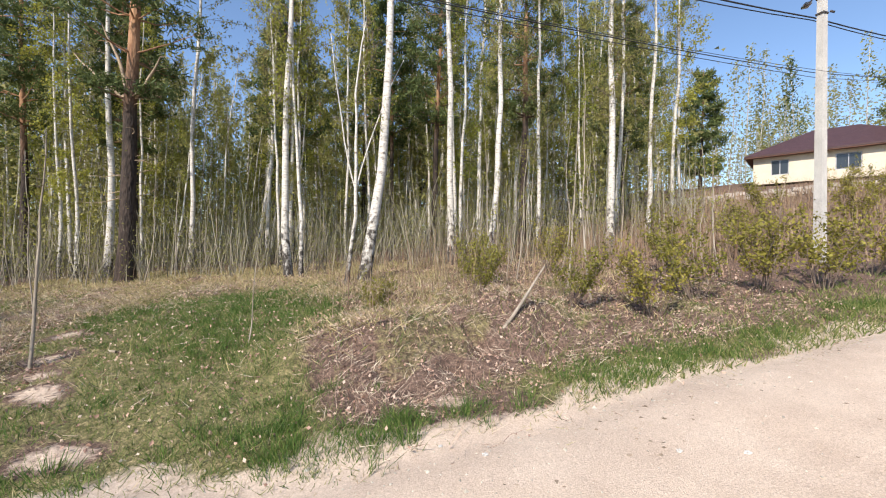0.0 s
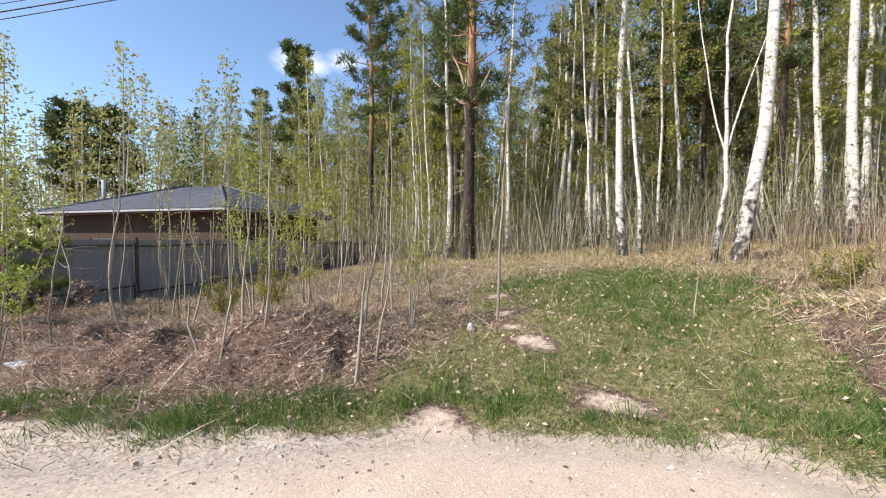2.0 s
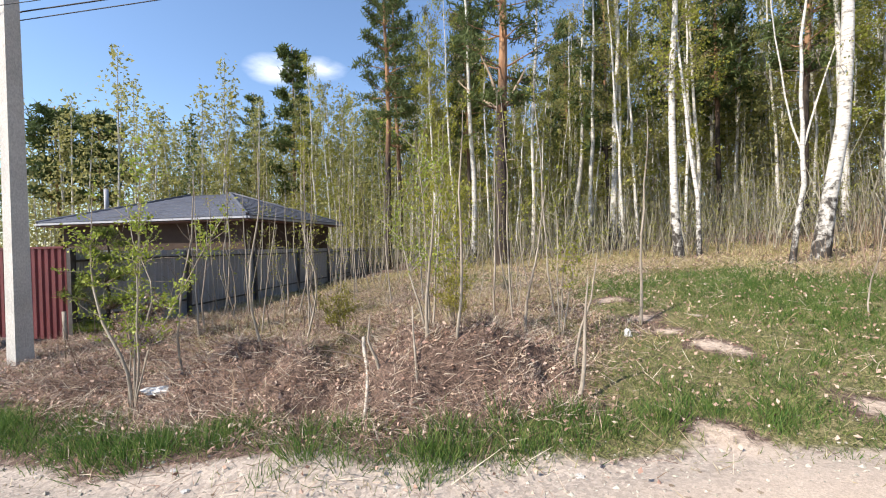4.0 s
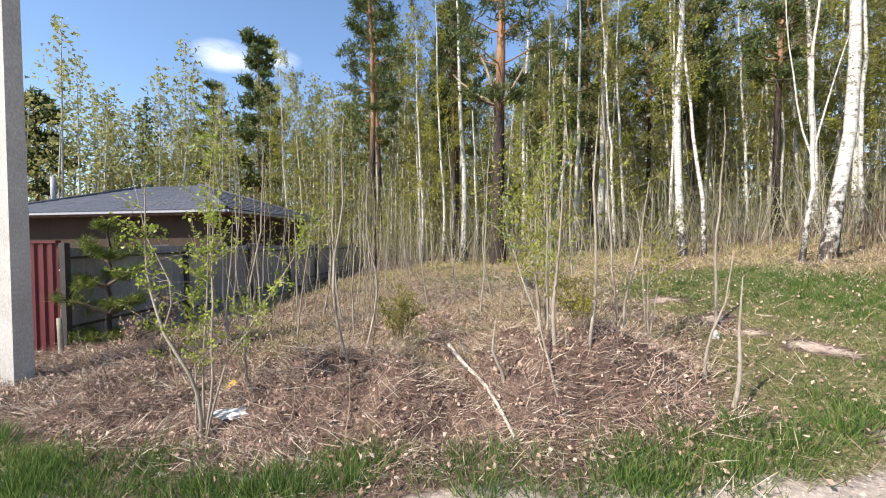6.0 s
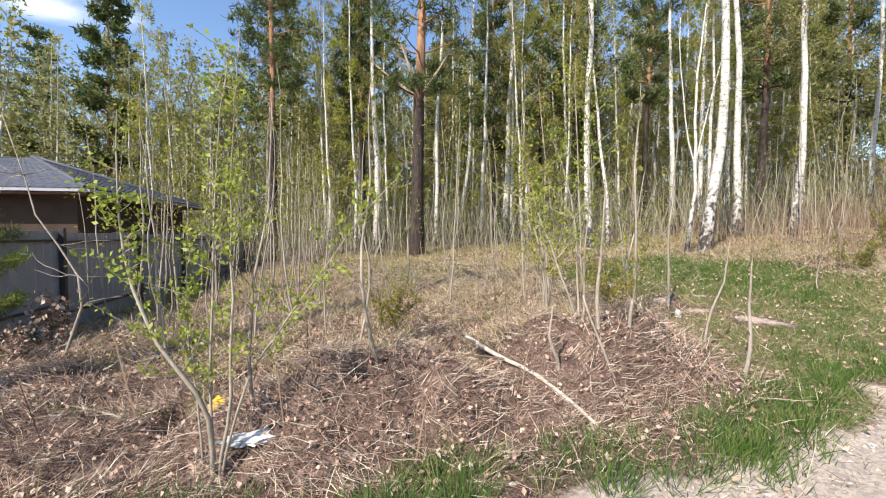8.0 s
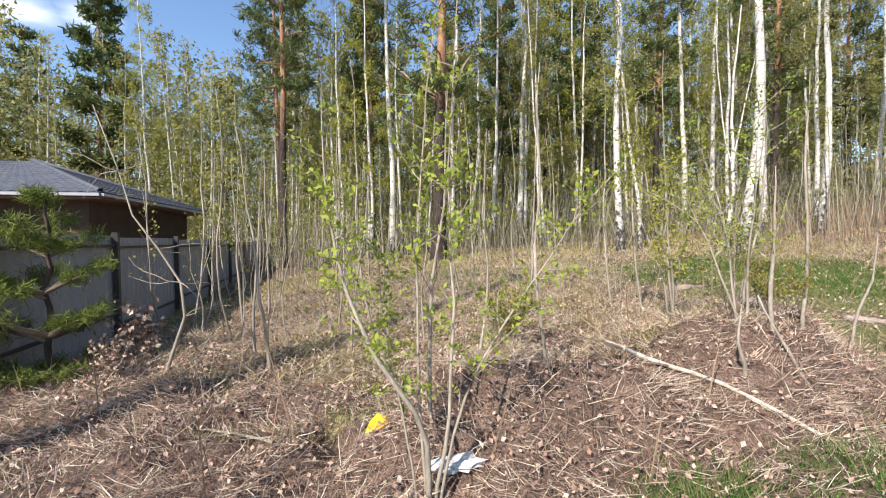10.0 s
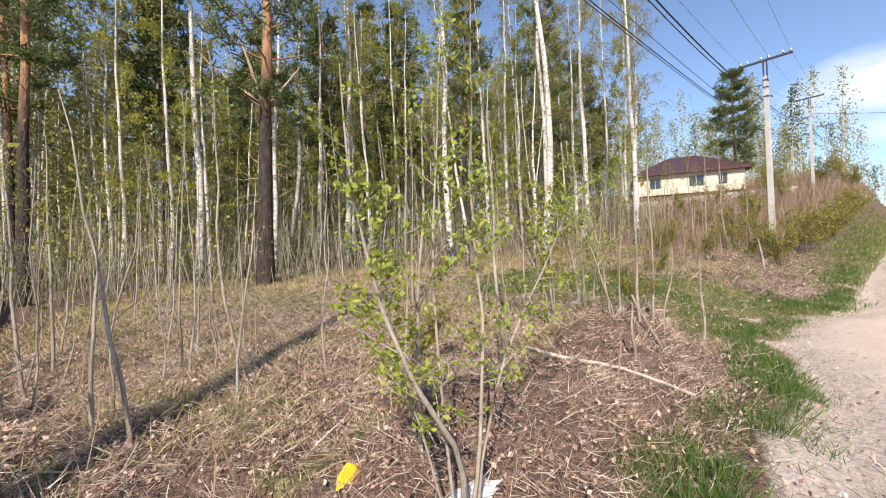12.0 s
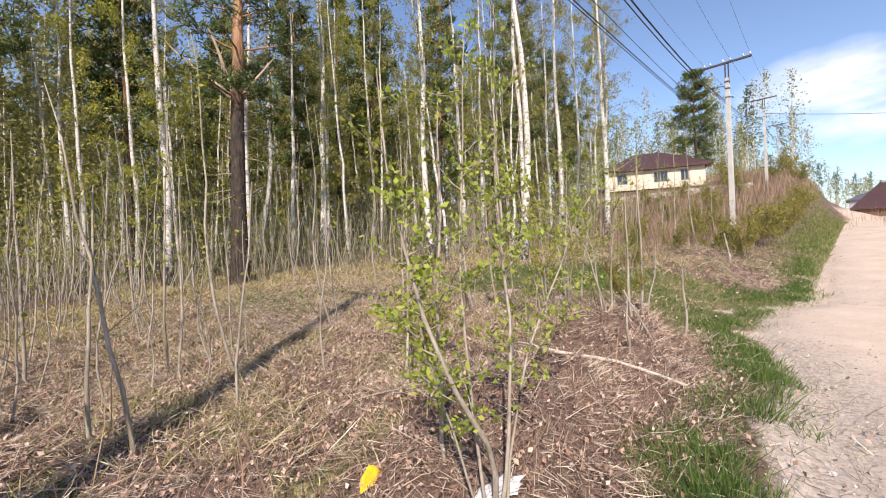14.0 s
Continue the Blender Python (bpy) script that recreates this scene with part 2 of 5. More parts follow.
def wobble(x, y, f, s=0.0):
    return (np.sin(x * f + 1.3 * np.sin(y * f * 0.7 + s) + s) + np.sin(y * f * 1.2 + 1.7 * np.sin(x * f * 0.8 + 2 * s) + 2.1 + s)) * 0.5


def mound(u, v):
    left = smooth(-8.7, -6.9, u) * (1 - smooth(-3.9, -2.9, u)) * np.exp(-((v - 5.5) / np.where(v < 5.5, 0.42, 1.05)) ** 2) * (0.54 + 0.1 * np.sin(u * 2.3) + 0.06 * np.sin(u * 5.9 + 1))
    left = left * (1 - 0.78 * np.exp(-((u + 5.45 + 0.434 * (v - 5.37)) / 0.34) ** 2))      # the saddle in which the branch lies
    right = smooth(0.6, 1.8, u) * (1 - smooth(4.5, 6.5, u)) * np.exp(-((v - 6.0) / np.where(v < 6.0, 0.6, 1.1)) ** 2) * (0.42 + 0.08 * np.sin(u * 3.1))
    return left + right


def bank(u, v):
    """The uneven face of the bank, with hollows under the litter."""
    return smooth(4.45, 4.8, v) * (1 - smooth(6.2, 7.5, v)) * np.maximum(smooth(-10.5, -9.0, u) * (1 - smooth(-3.0, -2.4, u)), smooth(0.6, 1.4, u) * (1 - smooth(5.0, 6.5, u)))


def clearing(x, y):
    """How green the trodden clearing beside the road is."""
    t = np.clip(((x + 2.0) * -0.38 + (y - 3.4) * 0.925) / 9.0, 0, 1)
    d = np.hypot(x + 2.0 + t * 3.4, y - 3.4 - t * 8.3)
    return (1 - smooth(1.6, 2.8, d + 0.5 * wobble(x, y, 1.6, 0.7))) * (1 - smooth(0.8, 1.0, t) * 0.7)


def ground(x, y):
    x, y = np.asarray(x, float), np.asarray(y, float)
    u, v = uv(x, y)
    road = 0.036 * (u + 1.5) + 0.042 * np.log1p(np.exp(np.clip((u - 1.0) * 1.2, -30, 30))) / 1.2
    road = np.where(u > 130, road - 0.08 * (u - 130), road)
    wood = 0.92 + 0.064 * np.clip(x + 1.8, -70, 45) + 0.055 * np.clip(y - 12, -20, 45)
    q = 0.6 * x + 0.8 * y
    wood = wood + 0.13 * np.clip(q - 20, 0, 34) * smooth(-2, 10, x)
    k = smooth(3.6, 9.0, v)
    z = road * (1 - k) + wood * k
    z = np.where(v < -6, z - 0.02 * np.clip(-6 - v, 0, 30), z)
    z = z + mound(u, v) + 0.32 * bell(x, y, -12.9, 1.6, 2.0) - 0.09 * bell(x, y, -9.2, 1.2, 1.4)
    off = smooth(EDGE, EDGE + 1.2, v)
    rough = smooth(EDGE + 0.9, EDGE + 1.6, v) * (1 - 0.75 * clearing(x, y))
    z = z + rough * (0.09 * wobble(x, y, 4.9, 0.6) * wobble(x, y, 2.3, 1.9) + 0.05 * wobble(x, y, 8.3, 1.4) * wobble(x, y, 1.7, 0.3) + 0.025 * wobble(x, y, 14.0, 0.2))
    z = z - rough * bank(u, v) * 0.17 * smooth(0.15, 0.65, wobble(x, y, 6.3, 0.5) * 0.75 + wobble(x, y, 10.7, 1.7) * 0.45)
    z = z + off * (0.05 * wobble(x, y, 1.1) + 0.025 * wobble(x, y, 3.7, 1.0)) + (1 - off) * 0.012 * wobble(x, y, 1.9, 0.4)
    return z - 0.05 * np.exp(-((v - EDGE - 0.15) / 0.25) ** 2)


def gz(x, y):
    return float(ground(x, y))


BARE = ((-2.55, 4.05, 0.42), (-3.7, 4.95, 0.4), (-3.65, 2.95, 0.3), (-4.2, 5.5, 0.34), (-4.7, 6.0, 0.36), (0.9, 5.0, 0.3), (-5.4, 6.9, 0.34), (-9.0, 0.75, 0.25))


def bare(x, y):
    out = 0
    for cx, cy, r in BARE:
        out = out + np.exp(-(((x - cx) * 1.0) ** 2 + ((y - cy) * 1.5) ** 2) / (r * r))
    return np.clip(out * 1.1 + 0.35 * wobble(x, y, 5.3, 0.9) * (out > 0.08), 0, 1)


def verge(x, y):
    u, v = uv(x, y)
    w = 0.25 * wobble(x, y, 2.1)
    return smooth(EDGE + 0.1, EDGE + 0.3, v) * smooth(EDGE + 0.0, EDGE + 0.35, v + w * 0.6) * (1 - smooth(EDGE + 0.85, EDGE + 1.35, v + w))


def grass_amount(x, y):
    u, v = uv(x, y)
    far = 0.95 * bell(x, y, -10.6, 10.0, 1.7) + 0.8 * bell(x, y, -8.8, 8.9, 1.5) + 0.35 * bell(x, y, 1.5, 9.5, 2.0) + 0.3 * bell(x, y, -12.5, 1.0, 1.2)
    far = far + 0.7 * smooth(5.6, 6.3, v) * (1 - smooth(9.5, 12, v)) * smooth(-11, -9, u) * (1 - smooth(-2, 0, u)) * smooth(-0.2, 0.5, wobble(x, y, 2.9, 0.4) + 0.4 * wobble(x, y, 7.1, 1.1))
    far = far + 0.5 * smooth(4.6, 5.4, v) * (1 - smooth(8.0, 10.0, v)) * smooth(0.4, 1.5, u) * (1 - smooth(9, 12, u)) * smooth(0.1, 0.6, wobble(x, y, 2.3, 1.3) + 0.4 * wobble(x, y, 6.1, 0.2))
    far = np.maximum(far, 0.6 * smooth(6.0, 8.0, y) * (1 - smooth(15.0, 18.0, y)) * (1 - smooth(1.5, 3.5, x)) * (0.55 + 0.45 * wobble(x, y, 1.7, 0.9)))
    return np.clip(np.maximum(np.maximum(verge(x, y) * (0.55 + 0.45 * wobble(x, y, 1.4, 2.2)), clearing(x, y) * 0.8), far) * (1 - bare(x, y)) * smooth(EDGE - 0.1, EDGE + 0.4, v), 0, 1)


# ---- mesh building ----
def mesh_of(name, verts, faces, mat, smooth_faces=True):
    me = bpy.data.meshes.new(name)
    me.from_pydata([tuple(map(float, v)) for v in verts], [], [tuple(map(int, f)) for f in faces])
    me.materials.append(mat)
    if smooth_faces:
        me.polygons.foreach_set("use_smooth", [True] * len(me.polygons))
    me.update()
    return me


class Soup:
    """Gathers vertices and faces of one mesh."""

    def __init__(self):
        self.v, self.f, self.n = [], [], 0

    def add(self, verts, faces):
        self.v.append(np.asarray(verts, float).reshape(-1, 3))
        self.f.extend([tuple(i + self.n for i in f) for f in faces])
        self.n += len(self.v[-1])

    def tube(self, pts, radii, sides=6, cap=True):
        pts = np.asarray(pts, float)
        d = np.gradient(pts, axis=0)
        d /= np.linalg.norm(d, axis=1)[:, None] + 1e-9
        ref = np.where(np.abs(d[:, 2:3]) > 0.9, [[1.0, 0, 0]], [[0, 0, 1.0]])
        a = np.cross(d, ref)
        a /= np.linalg.norm(a, axis=1)[:, None] + 1e-9
        b = np.cross(d, a)
        th = np.arange(sides) * 2 * np.pi / sides
        ring = np.cos(th)[None, :, None] * a[:, None] + np.sin(th)[None, :, None] * b[:, None]
        verts = (pts[:, None] + ring * np.asarray(radii, float)[:, None, None]).reshape(-1, 3)
        faces = [(i * sides + j, i * sides + (j + 1) % sides, (i + 1) * sides + (j + 1) % sides, (i + 1) * sides + j) for i in range(len(pts) - 1) for j in range(sides)]
        if cap:
            faces.append(tuple((len(pts) - 1) * sides + j for j in range(sides)))
        self.add(verts, faces)

    def box(self, lo, hi, m=None):
        (x0, y0, z0), (x1, y1, z1) = lo, hi
        v = np.array([(x0, y0, z0), (x1, y0, z0), (x1, y1, z0), (x0, y1, z0), (x0, y0, z1), (x1, y0, z1), (x1, y1, z1), (x0, y1, z1)])
        if m is not None:
            v = np.array([m @ Vector(p) for p in v])
        self.add(v, [(0, 3, 2, 1), (4, 5, 6, 7), (0, 1, 5, 4), (1, 2, 6, 5), (2, 3, 7, 6), (3, 0, 4, 7)])

    def leaves(self, pts, size, rng, slim=0.6, down=0.0, tri=False):
        """Small leaves, each turned its own way: four-cornered, or three-cornered where they stay far off."""
        pts = np.asarray(pts, float)
        n = len(pts)
        if not n:
            return
        a = rng.normal(size=(n, 3))
        a[:, 2] -= down
        a /= np.linalg.norm(a, axis=1)[:, None]
        b = np.cross(a, rng.normal(size=(n, 3)))
        b /= np.linalg.norm(b, axis=1)[:, None] + 1e-9
        s = size * rng.uniform(0.6, 1.35, n)[:, None]
        if tri:
            v = np.stack([pts - b * s * slim * 0.5, pts + b * s * slim * 0.5, pts + a * s], 1).reshape(-1, 3)
            self.add(v, [(3 * i, 3 * i + 1, 3 * i + 2) for i in range(n)])
            return
        c = np.cross(a, b) * s * 0.12
        v = np.stack([pts, pts + a * s * 0.5 + b * s * slim * 0.5 + c, pts + a * s, pts + a * s * 0.5 - b * s * slim * 0.5 + c], 1).reshape(-1, 3)
        self.add(v, [(4 * i, 4 * i + 1, 4 * i + 2, 4 * i + 3) for i in range(n)])

    def blades(self, roots, tips, width, rng):
        """Thin blades or straws from root to tip, two triangles each."""
        roots, tips = np.asarray(roots, float), np.asarray(tips, float)
        n = len(roots)
        if not n:
            return
        d = tips - roots
        side = np.cross(d, rng.normal(size=(n, 3)))
        side /= np.linalg.norm(side, axis=1)[:, None] + 1e-9
        w = np.broadcast_to(np.asarray(width, float), (n,))[:, None]
        mid = roots + d * 0.55 + np.cross(side, d) * rng.uniform(-0.12, 0.12, n)[:, None]
        v = np.stack([roots - side * w * 0.5, roots + side * w * 0.5, mid + side * w * 0.4, tips, mid - side * w * 0.4], 1).reshape(-1, 3)
        self.add(v, [f for i in range(n) for f in ((5 * i, 5 * i + 1, 5 * i + 2, 5 * i + 4), (5 * i + 4, 5 * i + 2, 5 * i + 3))])

    def mesh(self, name, mat, smooth_faces=True):
        return mesh_of(name, np.concatenate(self.v) if self.v else [], self.f, mat, smooth_faces)


def welded(soup, name, mat):
    """One closed skin out of boxes that touch."""
    me = soup.mesh(name, mat, False)
    bm = bmesh.new()
    bm.from_mesh(me)
    bmesh.ops.remove_doubles(bm, verts=bm.verts, dist=1e-4)
    bm.to_mesh(me)
    bm.free()
    return me


def part(name, soup, mat, parent=None, label="", smooth_faces=True):
    ob = new(name, soup.mesh(name, mat, smooth_faces) if isinstance(soup, Soup) else soup)
    ob.parent = parent
    if label:
        tagged(ob, label)
    return ob


def thing(name, x, y, z, label, category, group="", turn=0.0, kind=""):
    ob = new(name)
    ob.empty_display_size = 0.1
    ob.matrix_basis = pose(x, y, z, 0, 0, turn)
    return tagged(ob, label, category, group, kind)


# ---- ground ----
def axis(lo, hi, step, far, grow=1.22):
    a = list(np.arange(lo, hi + 1e-6, step))
    s = step
    while a[-1] < far:
        s *= grow
        a.append(a[-1] + s)
    s = step
    while a[0] > -far:
        s *= grow
        a.insert(0, a[0] - s)
    return np.array(a)


def ground_material():
    m, n, l, b = material("ground_cover", 0.95)
    tc = n.new("ShaderNodeTexCoord")
    o = tc.outputs["Object"]
    att = n.new("ShaderNodeVertexColor")
    att.layer_name = "cover"
    sep = node(n, l, "ShaderNodeSeparateColor", Color=att.outputs[0])
    n1 = node(n, l, "ShaderNodeTexNoise", Vector=o, Scale=1.3, Detail=6.0, Roughness=0.65)
    n2 = node(n, l, "ShaderNodeTexNoise", Vector=o, Scale=14.0, Detail=6.0, Roughness=0.7)
    n3 = node(n, l, "ShaderNodeTexNoise", Vector=o, Scale=70.0, Detail=4.0, Roughness=0.7)
    vor = node(n, l, "ShaderNodeTexVoronoi", Vector=o, Scale=38.0)
    litter = ramp(n, l, n2.outputs["Fac"], [(0.25, (0.045, 0.03, 0.023)), (0.5, (0.14, 0.092, 0.07)), (0.75, (0.3, 0.215, 0.165))])
    turf = ramp(n, l, n2.outputs["Fac"], [(0.25, (0.06, 0.07, 0.027)), (0.5, (0.15, 0.14, 0.058)), (0.75, (0.4, 0.32, 0.18))])
    road_a = ramp(n, l, n1.outputs["Fac"], [(0.3, (0.5, 0.385, 0.295)), (0.7, (0.66, 0.53, 0.415))])
    road_b = ramp(n, l, n3.outputs["Fac"], [(0.25, (0.72, 0.72, 0.72)), (0.6, (1.05, 1.05, 1.05)), (0.8, (1.15, 1.15, 1.15))])
    road = mix(n, l, 1.0, road_a, road_b, "MULTIPLY")
    stones = ramp(n, l, vor.outputs["Color"], [(0.1, (0.55, 0.55, 0.56)), (0.9, (1.05, 1.02, 1.0))])
    gravel = mix(n, l, sep.outputs["Blue"], road, mix(n, l, 1.0, (0.52, 0.445, 0.375), stones, "MULTIPLY"))

    def edge_of(channel, noise_out, gain):
        add = node(n, l, "ShaderNodeMath", Value=channel)
        sub = node(n, l, "ShaderNodeMath", Value=noise_out)
        sub.operation = "MULTIPLY_ADD"
        sub.inputs[1].default_value, sub.inputs[2].default_value = gain, -gain * 0.5
        l.new(sub.outputs[0], add.inputs[1])
        return ramp(n, l, add.outputs[0], [(0.38, (0, 0, 0)), (0.62, (1, 1, 1))])

    base = mix(n, l, edge_of(sep.outputs["Green"], n2.outputs["Fac"], 0.9), litter, turf)
    crumbs = ramp(n, l, n3.outputs["Fac"], [(0.36, (0.3, 0.29, 0.28)), (0.5, (0.9, 0.9, 0.9)), (0.64, (1.6, 1.55, 1.5))])
    base = mix(n, l, 1.0, base, crumbs, "MULTIPLY")
    col = mix(n, l, edge_of(sep.outputs["Red"], n2.outputs["Fac"], 0.7), base, gravel)
    fine = ramp(n, l, n3.outputs["Fac"], [(0.25, (0.7, 0.7, 0.7)), (0.75, (1.2, 1.2, 1.2))])
    l.new(mix(n, l, 0.6, col, mix(n, l, 1.0, col, fine, "MULTIPLY")), b.inputs["Base Color"])
    bump(n, l, b, n3.outputs["Fac"], 0.5, 0.02)
    return m


gx, gy = axis(-15.0, 9.0, 0.085, 900), axis(-3.0, 14.0, 0.085, 900)
X, Y = np.meshgrid(gx, gy)
Z = ground(X, Y)
nx, ny = len(gx), len(gy)
idx = np.arange(nx * ny).reshape(ny, nx)
quads = np.stack([idx[:-1, :-1], idx[:-1, 1:], idx[1:, 1:], idx[1:, :-1]], -1).reshape(-1, 4)
me = bpy.data.meshes.new("ground")
me.from_pydata(np.stack([X, Y, Z], -1).reshape(-1, 3).tolist(), [], quads.tolist())
me.materials.append(ground_material())
me.polygons.foreach_set("use_smooth", [True] * len(me.polygons))
U, V = uv(X, Y)
red = np.maximum(1 - smooth(EDGE + 0.05, EDGE + 0.9, V + 0.25 * wobble(X, Y, 1.5, 0.3) + 0.15 * wobble(X, Y, 4.1)), bare(X, Y) * 0.58)
red = np.maximum(red, (1 - smooth(-11.9, -11.3, U)) * (1 - smooth(6.1, 6.8, V)))
red = red * smooth(-9.5, -7.5, V)
blue = smooth(EDGE - 1.2, EDGE + 0.1, V + 0.35 * wobble(X, Y, 1.1) + 0.15 * wobble(X, Y, 4.3)) * (1 - smooth(-3.0, 2.5, U) * 0.75) * 0.9 * (1 - bare(X, Y))
cover = me.color_attributes.new("cover", "FLOAT_COLOR", "POINT")
cover.data.foreach_set("color", np.stack([red, grass_amount(X, Y), blue, np.ones_like(red)], -1).ravel())
tagged(new("ground", me), "dry spring ground with a pale gravel road, green verge and brown leaf litter", "ground", kind="structure")


# ---- trees ----
def wander(rng, p, d, length, n, up=0.0, jitter=0.15):
    """A branch that wanders from p along d."""
    p, d = np.array(p, float), np.array(d, float)
    d /= np.linalg.norm(d)
    pts = [p.copy()]
    for _ in range(n):
        d = d + rng.normal(size=3) * jitter + np.array([0, 0, up])
        d /= np.linalg.norm(d)
        p = p + d * length / n
        pts.append(p.copy())
    return np.array(pts)


def stem_line(rng, h, lean, bend, n=12, jig=0.05):
    """The middle line of a trunk: leaning, with a bow near the foot."""
    t = np.linspace(0, 1, n)
    off = np.outer(t, lean) + np.outer(np.sin(np.pi * np.clip(t * 1.6, 0, 1)), bend)
    w = np.cumsum(rng.normal(size=(n, 2)) * jig, 0)
    w -= w[0]
    return np.column_stack([off + w, -0.15 + t * (h + 0.15)])


def along(pts, t):
    f = np.clip(t, 0, 1) * (len(pts) - 1)
    i = int(min(f, len(pts) - 2))
    return pts[i] * (1 - (f - i)) + pts[i + 1] * (f - i)


def build_birch(seed, h, r, lean=(0.0, 0.0), bend=(0.0, 0.0), crown=0.35, limbs=34, leaf_n=1900, leaf=LEAF, size=0.085, reach=1.9, fork=0.0, sides=10, twig_n=14, name="birch_tree",
                label="white-barked birch with black scars and thin young yellow-green leaves", tri=False):
    rng = np.random.default_rng(seed)
    tree = thing(name, 0, 0, 0, label, "tree")
    line = stem_line(rng, h, lean, bend)
    t = np.linspace(0, 1, len(line))
    rad = r * (1 - t) ** 0.8 + 0.012
    rad[0] *= 1.35
    rad[1] *= 1.05
    s = Soup()
    s.tube(line, rad, sides)
    if fork:
        p = along(line, fork)
        for sgn in (-1, 1):
            br = wander(rng, p, (0.28 * sgn, 0.1 * sgn, 1), h * (0.95 - fork), 6, 0.03, 0.06)
            s.tube(br, np.linspace(r * 0.5, 0.01, len(br)), 6)
    part("trunk", s, BIRCH, tree)
    b, tw0, tw1 = Soup(), [], []
    for i in range(limbs):
        q = crown + (1 - crown) * (i + rng.random()) / limbs
        p = along(line, min(q, 0.985))
        a = rng.uniform(0, 6.283)
        ln = reach * 0.95 * math.sin(math.pi * (0.14 + 0.78 * (q - crown) / (1 - crown))) * rng.uniform(0.55, 1.15) + 0.3
        br = wander(rng, p, (math.cos(a), math.sin(a), rng.uniform(0.6, 1.4)), ln, 5, -0.08, 0.16)
        b.tube(br, np.linspace(max(r * 0.16 * (1.25 - q), 0.008), 0.004, len(br)), 3, False)
        for _ in range(twig_n):
            p = along(br, rng.uniform(0.25, 1.0))
            tw0.append(p)
            tw1.append(p + np.array([rng.normal() * 0.3, rng.normal() * 0.3, rng.uniform(-1.0, 0.25)]) * rng.uniform(0.35, 0.8))
    if limbs:
        tw0, tw1 = np.array(tw0), np.array(tw1)
        b.blades(tw0, tw1, 0.011, rng)
        tagged(part("branchwork", b, TWIG, tree), kind="stuff")
    if leaf_n and limbs:
        k, f = rng.integers(0, len(tw0), leaf_n), rng.random(leaf_n)[:, None]
        c = Soup()
        c.leaves(tw0[k] + (tw1[k] - tw0[k]) * f + rng.normal(size=(leaf_n, 3)) * 0.1, size, rng, 0.75, 0.5, tri)
        part("crown", c, leaf, tree)
    return tree


def needle_clump(rng, centres, length, per, up=0.5):
    n = len(centres)
    roots = np.repeat(np.asarray(centres, float), per, 0) + rng.normal(size=(n * per, 3)) * length * 0.28
    d = rng.normal(size=(n * per, 3))
    d[:, 2] += up
    d /= np.linalg.norm(d, axis=1)[:, None]
    return roots, roots + d * length * rng.uniform(0.6, 1.2, n * per)[:, None]


